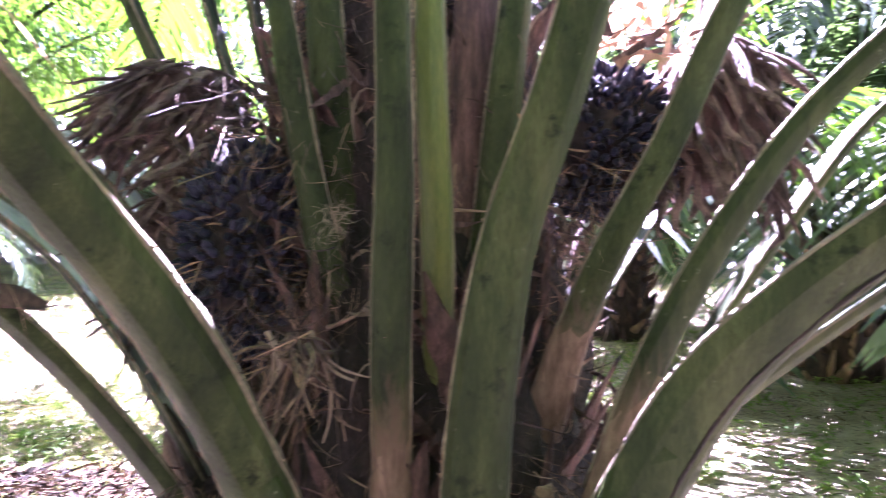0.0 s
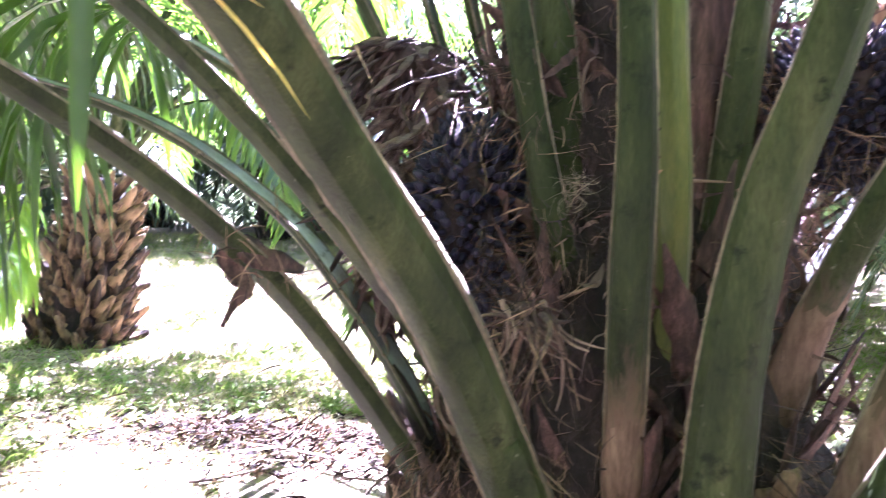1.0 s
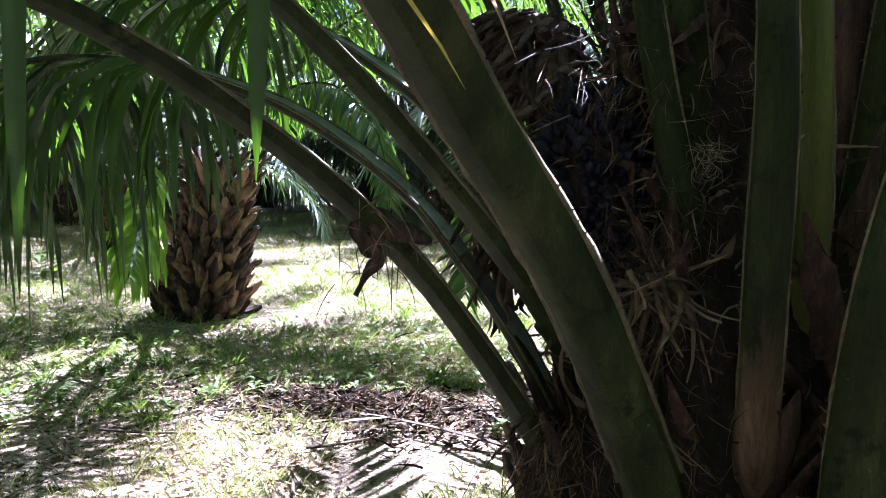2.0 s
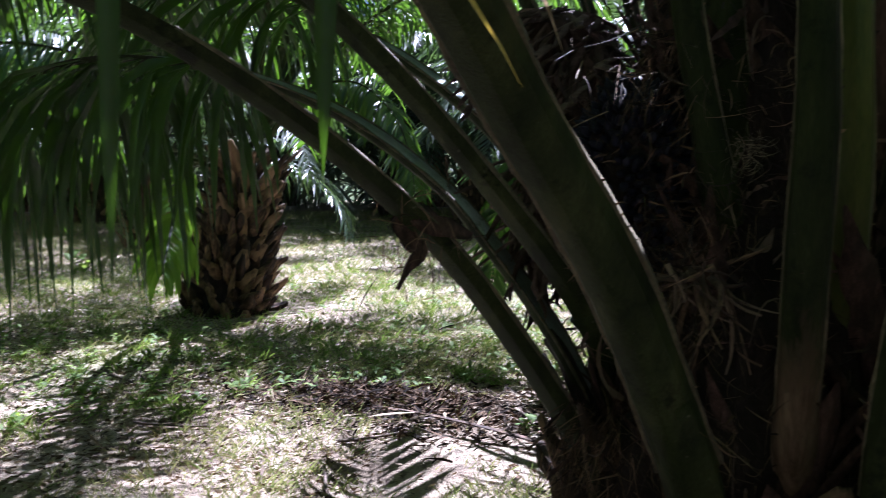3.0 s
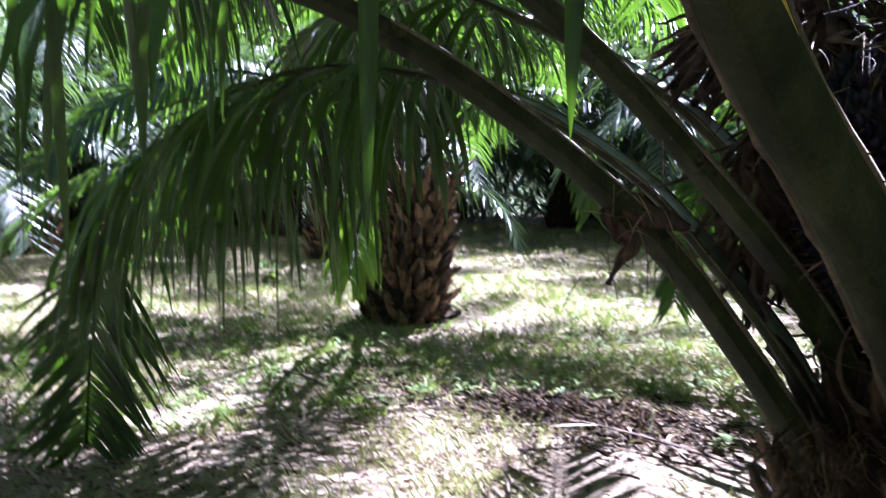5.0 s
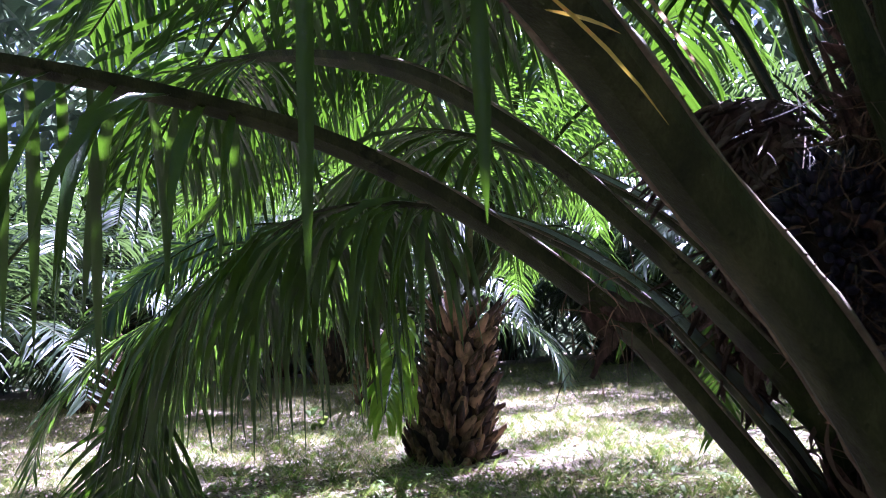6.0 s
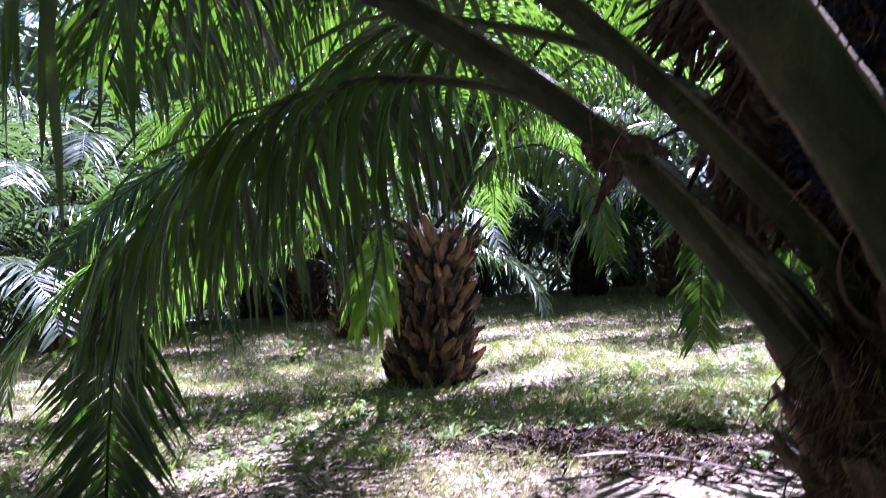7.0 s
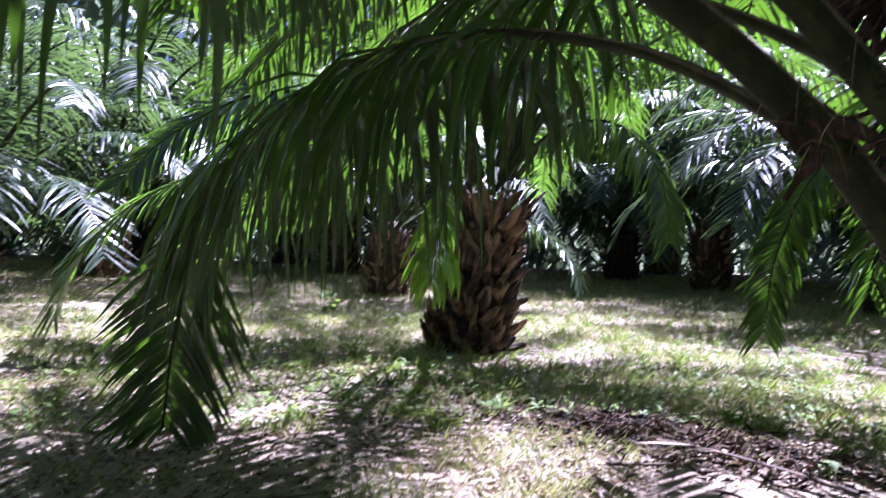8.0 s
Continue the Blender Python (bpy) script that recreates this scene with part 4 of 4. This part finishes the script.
def fibres():
    rnd = random.Random(57)
    soup = Soup()

    def strand(p, d, length, width, curl):
        soup.add(*ribbon(p, d, Vector((rnd.uniform(-1, 1), rnd.uniform(-1, 1), rnd.uniform(-1, 1))), curl * rnd.uniform(-0.7, 0.7), length, width))

    for i in range(6000):
        a = rnd.uniform(-2.9, 0.3)
        z = rnd.uniform(0.1, 2.05)
        lump = noise.noise((math.cos(a) * 4, math.sin(a) * 4, z * 6))
        if lump < rnd.uniform(-0.5, 0.25):
            continue
        r = stem_radius(z) * rnd.uniform(0.98, 1.1) + 0.03 * lump
        p = Vector((r * math.cos(a), r * math.sin(a), z))
        grain = noise.noise((math.cos(a) * 2 + 7, math.sin(a) * 2, z * 3)) * 2.5
        d = Vector((math.cos(a) * rnd.uniform(0, 0.7) - math.sin(a) * grain + rnd.uniform(-0.5, 0.5), math.sin(a) * rnd.uniform(0, 0.7) + math.cos(a) * grain + rnd.uniform(-0.3, 0.3), rnd.uniform(-1.0, 0.35)))
        strand(p, d, rnd.uniform(0.03, 0.13), rnd.choice((0.001, 0.0013, 0.0018, 0.003, 0.005)), rnd.uniform(-0.9, 1.1))
    # tangled tufts: beside the fruit, below it, and at the edge of the foot
    for c, n, spread, size in (((-0.36, 1.66, 1.25), 260, 0.08, 0.15), ((-0.36, 1.57, 1.06), 90, 0.05, 0.15), ((-0.58, 1.66, 0.74), 300, 0.05, 0.13), ((-0.53, 1.66, 0.58), 260, 0.05, 0.13), ((-0.45, 1.68, 1.58), 150, 0.07, 0.12), ((0.27, 1.86, 1.42), 260, 0.08, 0.16), ((0.1, 1.65, 0.8), 200, 0.1, 0.16), ((-0.42, 1.56, 0.72), 130, 0.1, 0.16)):
        q = local(c)
        way = Vector((rnd.uniform(-0.6, 0.6), -0.5, -0.6))
        for i in range(n):
            p = q + Vector((rnd.gauss(0, spread), rnd.gauss(0, spread * 0.5), rnd.gauss(0, spread)))
            strand(p, way + Vector((rnd.uniform(-0.8, 0.8), rnd.uniform(-0.6, 0.4), rnd.uniform(-0.8, 0.6))), size * rnd.uniform(0.3, 1.3), rnd.choice((0.001, 0.0014, 0.002, 0.004)), rnd.uniform(-0.2, 0.9))
    tagged(soup.build("fibre", FIBRE, near_palm, "tangled dry tan fibres"), kind="stuff")


fibres()


def torn_strips():
    """Ragged brown strips of old sheath that hang round the stem and out over its foot."""
    rnd = random.Random(64)
    for i in range(230):
        a = rnd.uniform(-2.9, 0.1)
        z = rnd.uniform(0.35, 1.9)
        r = stem_radius(z) + 0.01
        if i < 26:
            a, z = rnd.uniform(-2.75, -2.2), rnd.uniform(0.3, 0.85)
            r = stem_radius(z) + rnd.uniform(0.0, 0.05)
        p = Vector((r * math.cos(a), r * math.sin(a), z))
        d = Vector((math.cos(a) * rnd.uniform(0.2, 1), math.sin(a) * rnd.uniform(0.2, 1), rnd.uniform(-1.0, 0.5)))
        v, f = ribbon(p, d + Vector((rnd.uniform(-0.6, 0.6), rnd.uniform(-0.3, 0.3), 0)), Vector((-math.sin(a), math.cos(a), rnd.uniform(-0.6, 0.6))), rnd.uniform(-0.55, 0.55), rnd.uniform(0.08, 0.26), rnd.uniform(0.005, 0.024), 8, 0.9)
        mesh_object("sheath_strip", v, f, SHEATH if rnd.random() < 0.75 else PETIOLE_BASE, near_palm)


torn_strips()


def root_like_fibres():
    """The pale knot of thick fibres under the fruit, the grey tuft on a petiole, and the dry spike in the middle."""
    rnd = random.Random(41)
    for i in range(26):
        reach, spread = rnd.uniform(0.05, 0.17), rnd.uniform(-1, 1)
        p = local((-0.34 + rnd.gauss(0, 0.03), 1.57 + rnd.gauss(0, 0.02), 1.14 + rnd.gauss(0, 0.02)))
        way = Vector((rnd.uniform(-1.0, 0.7), rnd.uniform(-0.35, 0.05), rnd.uniform(-1.3, 0.5)))
        if i % 3 == 0:
            way = Vector((rnd.uniform(0.2, 0.55), -0.15, -1.0))
        bow = Vector((0.5 * spread, -0.15, rnd.uniform(-0.5, 0.4)))
        pts, _ = spline([p, p + way.normalized() * reach * 0.4 + bow * 0.02, p + way.normalized() * reach * 0.75 + bow * 0.1, p + way.normalized() * reach + bow * 0.2], 10)
        thick = rnd.uniform(0.002, 0.0065)
        v, f = sweep(pts, [thick * (1.2 - 0.085 * k) for k in range(11)], lambda q: Vector((0.2, -1, 0.3)), ROUND_SECTION, 0.6, rough=0.8, seed=i * 3.3)
        mesh_object("fibre_strand", v, f, FIBRE if i % 3 else PETIOLE_BASE, near_palm, "thick tan root-like fibre")
    soup = Soup()
    for i in range(46):
        p = local((-0.232 + rnd.gauss(0, 0.012), 1.5 + rnd.gauss(0, 0.01), 1.392 + rnd.gauss(0, 0.016)))
        soup.add(*ribbon(p, Vector((rnd.uniform(-1, 1), -0.4, rnd.uniform(-1, 1))), Vector((rnd.uniform(-1, 1), 1, rnd.uniform(-1, 1))), rnd.uniform(-0.8, 0.8), rnd.uniform(0.03, 0.07), 0.0016, 6))
    tagged(soup.build("fibre_tuft", MARGIN, near_palm, "small grey tuft of curled fibre"), kind="stuff")
    spike = [local((-0.03 + 0.022 * k, 1.7 - 0.004 * k, 1.419 - 0.0015 * k)) for k in range(5)]
    v, f = sweep(spike, [0.0045, 0.004, 0.0034, 0.0026, 0.001], lambda q: UP, ROUND_SECTION, 1.0, rough=0.3, seed=2)
    mesh_object("dry_spike", v, f, BRACT, near_palm, "short pale dry spike")


root_like_fibres()


def old_stubs():
    rnd = random.Random(8)
    for i in range(46):
        a = rnd.uniform(-3.1, 0.3)
        z = rnd.uniform(0.0, 0.6)
        r = stem_radius(z) - 0.07
        stub = new("leaf_stub", STUBS[i % 7])
        stub.parent = near_palm
        stub.matrix_basis = pose(r * math.cos(a), r * math.sin(a), z, rnd.uniform(-10, 10), rnd.uniform(0, 25), math.degrees(a)) @ Matrix.Diagonal((rnd.uniform(0.9, 1.4), rnd.uniform(0.6, 1.0), rnd.uniform(0.9, 1.5), 1))


old_stubs()


def dead_spathe():
    """The curled dead sheath that clings to the low frond and hangs from it."""
    rnd = random.Random(3)
    anchor = local((-0.86, 1.42, 1.235))
    thing = near_palm
    curve, _ = spline([anchor + Vector(p) * 0.62 for p in ((0.12, 0.06, -0.02), (0.02, -0.04, 0.03), (-0.05, -0.06, 0.07), (-0.10, -0.05, 0.03), (-0.06, -0.06, -0.04), (-0.02, -0.07, -0.07), (-0.06, -0.08, -0.13), (-0.10, -0.09, -0.2))], 26)
    v, f = sweep(curve, [0.006 + 0.018 * math.sin(math.pi * min(1, (i + 2) / 26)) for i in range(27)], lambda p: Vector((0.6, -0.7, 0.3)), PETIOLE_SECTION, 0.22, rough=1.1, seed=9)
    mesh_object("dead_spathe", v, f, SHEATH, thing, "curled dead brown sheath hanging from a frond")
    soup = Soup()
    for i in range(34):
        p = anchor + Vector((rnd.gauss(0, 0.05), rnd.gauss(-0.05, 0.03), rnd.gauss(0, 0.05)))
        soup.add(*leaflet(p, Vector((rnd.uniform(-1, 1), rnd.uniform(-0.6, 0.3), rnd.uniform(-1, 0.7))), Vector((0.3, -1, 0.2)), rnd.uniform(0.05, 0.14), 0.0025, rnd.uniform(0, 0.7), 4, False))
    tagged(soup.build("spathe_fibre", FIBRE, thing, "loose dry fibres"), kind="stuff")


dead_spathe()


def hanging_blades():
    """Two single narrow blades that hang from the frond over the path, and yellowing ones at its foot."""
    for x, y, top, low, w in ((-0.71, 0.47, 1.8, 1.255, 0.021), (-0.63, 0.68, 1.7, 1.36, 0.024)):
        v, f = leaflet(local((x + 0.03, y, top)), Vector((-0.06, 0.01, -1)), Vector((0.7, -0.7, 0)), top - low + 0.02, w, 0.05, 4, True)
        mesh_object("leaflet", v, f, LEAF, near_palm, "narrow green leaflet hanging straight down")
    for p, d, l, w, m in (((-0.47, 0.60, 1.575), (0.16, 0.95, -0.36), 0.26, 0.012, LEAF_YELLOW), ((-0.49, 0.66, 1.565), (0.3, 0.6, 0.0), 0.1, 0.016, LEAF_YELLOW), ((-0.45, 0.72, 1.66), (0.0, 0.97, -0.24), 0.36, 0.009, BRACT)):
        v, f = leaflet(local(p), Vector(d), Vector((0.3, -0.3, 0.9)), l, w, 0.1, 4, True)
        mesh_object("leaflet", v, f, m, near_palm, "narrow yellow and orange dying leaflet" if m is LEAF_YELLOW else "narrow pale leaflet")


hanging_blades()

# ---- ground cover ----
def litter_and_grass():
    rnd = random.Random(91)
    dead, dark, blades, herbs, tufts = Soup(), Soup(), Soup(), Soup(), Soup()
    for i in range(26000):
        a, r = rnd.uniform(0, math.tau), 8.5 * rnd.random() ** 0.6
        x, y = -2.3 + r * math.cos(a), 3.0 + r * math.sin(a)
        if i % 5 == 0:
            x, y = rnd.uniform(0.4, 4.5), rnd.uniform(2.0, 7.0)
        heap = noise.noise((x * 0.8, y * 0.8, 2.2)) + 1.3 * math.exp(-((x + 2.55) ** 2 / 1.8 + (y - 3.65) ** 2 / 0.3))
        if heap < rnd.uniform(-0.75, 0.45) or (x + 1.3) ** 2 / 0.5 + (y - 3.05) ** 2 / 0.4 < 1 and rnd.random() < 0.8:
            continue
        z = ground_height(x, y) + 0.004
        t = rnd.uniform(0, math.tau)
        crumb = rnd.random() < 0.9
        dead.add(*leaflet((x, y, z + rnd.uniform(0, 0.03 + 0.04 * max(0.0, heap - 0.4))), Vector((math.cos(t), math.sin(t), rnd.uniform(-0.02, 0.3))), Vector((rnd.uniform(-0.7, 0.7), rnd.uniform(-0.7, 0.7), 1)), rnd.uniform(0.02, 0.065) if crumb else rnd.uniform(0.08, 0.22), rnd.uniform(0.006, 0.02) if crumb else rnd.uniform(0.006, 0.02), rnd.uniform(-0.15, 0.12), 3, False, rnd.uniform(-0.6, 0.6)))
    for i in range(44000):
        x, y = rnd.uniform(-7.0, 0.4), rnd.uniform(0.3, 6.0)
        if noise.noise((x * 1.3, y * 1.3, 6.1)) + 0.5 * noise.noise((x * 5, y * 5, 3.1)) < rnd.uniform(-0.7, 0.5) or (x + 1.3) ** 2 / 0.5 + (y - 3.05) ** 2 / 0.4 < 1 and rnd.random() < 0.6:
            continue
        t = rnd.uniform(0, math.tau)
        dead.add(*ribbon((x, y, ground_height(x, y) + 0.003), Vector((math.cos(t), math.sin(t), rnd.uniform(0.0, 0.5))), Vector((-math.sin(t), math.cos(t), rnd.uniform(-0.5, 0.5))), rnd.uniform(-0.2, 0.7), rnd.uniform(0.012, 0.045), rnd.uniform(0.004, 0.016), 2))
    # a heap of dead leaves and twigs, part of its shade put into dark colour
    for i in range(6500):
        x, y = rnd.gauss(-2.5, 0.55), rnd.gauss(3.85, 0.25)
        t = rnd.uniform(0, math.tau)
        tall = 0.1 * math.exp(-((x + 2.55) ** 2 / 0.5 + (y - 3.75) ** 2 / 0.08))
        dark.add(*ribbon((x, y, ground_height(x, y) + tall * rnd.random() + 0.005), Vector((math.cos(t), math.sin(t), rnd.uniform(-0.1, 0.6))), Vector((rnd.uniform(-1, 1), rnd.uniform(-1, 1), rnd.uniform(-0.5, 0.5))), rnd.uniform(-0.5, 0.5), rnd.uniform(0.02, 0.1) if i % 9 else rnd.uniform(0.1, 0.18), rnd.uniform(0.004, 0.017), 3, 0.6))
    for i in range(170000):
        a, r = rnd.uniform(1.25, 2.95) if i % 4 else rnd.uniform(0.5, 3.3), 2.2 + 22 * rnd.random() ** 1.35
        x, y = -0.4 + r * math.cos(a), 0.4 + r * math.sin(a)
        patch = noise.noise((x * 0.5, y * 0.5, 9.2)) + 0.5 * noise.noise((x * 2.1, y * 2.1, 4.4)) + 0.4 * noise.noise((x * 6, y * 6, 1.4))
        if patch < 0.78 - 0.14 * min(r, 8.5) + rnd.uniform(-0.3, 0.3) + (0.5 if x > 0.2 else 0.0):
            continue
        z = ground_height(x, y)
        t = rnd.uniform(0, math.tau)
        lean = rnd.uniform(0.2, 1.3)
        d = Vector((math.cos(t) * lean, math.sin(t) * lean, 1))
        big = 0.65 + 0.04 * r
        blades.add(*ribbon((x, y, z - 0.01), d, Vector((-math.sin(t), math.cos(t), 0.1)), rnd.uniform(0.0, 0.6), rnd.uniform(0.04, 0.15) * big, rnd.uniform(0.005, 0.011) * big, 2))
    for i in range(700):
        a, r = rnd.uniform(1.25, 2.9), rnd.uniform(4.0, 12.0)
        x, y = -0.4 + r * math.cos(a), 0.4 + r * math.sin(a)
        tall = rnd.uniform(0.07, 0.2)
        for k in range(14):
            t = rnd.uniform(0, math.tau)
            d = Vector((math.cos(t) * 0.5, math.sin(t) * 0.5, 1))
            tufts.add(*ribbon((x + rnd.gauss(0, 0.03), y + rnd.gauss(0, 0.03), ground_height(x, y) - 0.01), d, Vector((-math.sin(t), math.cos(t), 0.1)), rnd.uniform(0.05, 0.5), tall * rnd.uniform(0.6, 1.1), rnd.uniform(0.007, 0.014), 3))
    for i in range(2300):
        a, r = rnd.uniform(0.9, 3.0), 4.2 + 12 * rnd.random() ** 1.2
        x, y = -0.4 + r * math.cos(a), 0.4 + r * math.sin(a)
        z = ground_height(x, y)
        for k in range(rnd.randrange(4, 9)):
            t = rnd.uniform(0, math.tau)
            herbs.add(*leaflet((x, y, z + rnd.uniform(0.0, 0.08)), Vector((math.cos(t), math.sin(t), rnd.uniform(0.3, 1.2))), Vector((0, 0, 1)), rnd.uniform(0.05, 0.12), rnd.uniform(0.018, 0.035), 0.3, 4, False))
    for x, y, s in ((-1.5, 3.75, 0.8), (-10.3, 7.5, 3.0), (-4.45, 4.15, 1.0), (-4.0, 3.4, 0.8)):
        z = ground_height(x, y)
        for k in range(16):
            t = rnd.uniform(0, math.tau)
            herbs.add(*leaflet((x + rnd.gauss(0, 0.03 * s), y + rnd.gauss(0, 0.03 * s), z + rnd.uniform(0, 0.1) * s), Vector((math.cos(t), math.sin(t), rnd.uniform(0.3, 1.4))), UP, rnd.uniform(0.06, 0.13) * s, 0.032 * s, 0.3, 4, False))
    tagged(dead.build("leaf_litter", LEAF_DEAD), "dry brown fallen leaflets scattered on soil", "leaf litter", kind="stuff")
    tagged(dark.build("leaf_heap", LEAF_HEAP_SHADED), "low heap of dead leaves and twigs, partly darkened as shade", "leaf heap", kind="stuff")
    tagged(blades.build("grass", GRASS), "thin yellow-green grass in patches", "grass", kind="stuff")
    tagged(tufts.build("grass_tufts", WEED), "taller green grass tufts among the dry grass", "grass", kind="stuff")
    tagged(herbs.build("weeds", WEED), "small broad-leaved green weeds on the ground", "weeds", kind="stuff")


litter_and_grass()


def fallen_frond(x, y, turn, length, seed):
    """An old cut frond lying on the ground, its blades withered."""
    rnd = random.Random(seed)
    thing = empty("fallen_frond", (x, y, ground_height(x, y)), turn)
    pts = [Vector((length * u, 0.12 * math.sin(u * 2.4), 0.03 + 0.05 * math.sin(u * math.pi))) for u in [i / 12 for i in range(13)]]
    v, f = sweep(pts, [0.02 * (1 - 0.75 * i / 12) for i in range(13)], lambda p: UP, PETIOLE_SECTION, 0.8, rough=0.3, seed=seed)
    mesh_object("rachis", v, f, STUB, thing)
    soup = Soup()
    for bv, bf in leaflets_on(pts, lambda p: UP, 0.2, 0.05, 0.28, 0.018, 0.12, rnd, segs=3, fold=False, skip=0.72, lift=0.12):
        soup.add([Vector((p.x, p.y, max(0.008 + 0.02 * rnd.random(), p.z))) for p in bv], bf)
    tagged(soup.build("foliage", LEAF_DEAD, thing, "withered brown leaflets"), kind="stuff")
    tagged(thing, "old dry brown palm frond lying on the soil", "fallen frond", "fallen fronds")


for i, (x, y, turn, length) in enumerate(((-1.3, 3.5, 168, 1.3), (-9.6, 13.6, 20, 2.4), (-10.2, 13.9, 60, 2.2), (-10.6, 14.4, 130, 2.0))):
    fallen_frond(x, y, turn, length, 70 + i)
for i in range(16):
    x, y, t = rng.uniform(-5.5, -0.8), rng.uniform(1.6, 4.6), rng.uniform(0, 360)
    l = rng.uniform(0.15, 0.7)
    pts = [Vector((l * u, 0.03 * l * math.sin(u * 5 + i), 0.012 + 0.01 * u)) for u in (0, 0.25, 0.5, 0.75, 1)]
    v, f = sweep(pts, [rng.uniform(0.004, 0.009)] * 5, lambda p: UP, ROUND_SECTION, 1.0, rough=0.4, seed=i)
    stick = mesh_object("stick", v, f, TWIG)
    stick.matrix_basis = pose(x, y, ground_height(x, y), 0, 0, t)
    tagged(stick, "thin dry brown stick lying on soil", "stick", "fallen sticks")
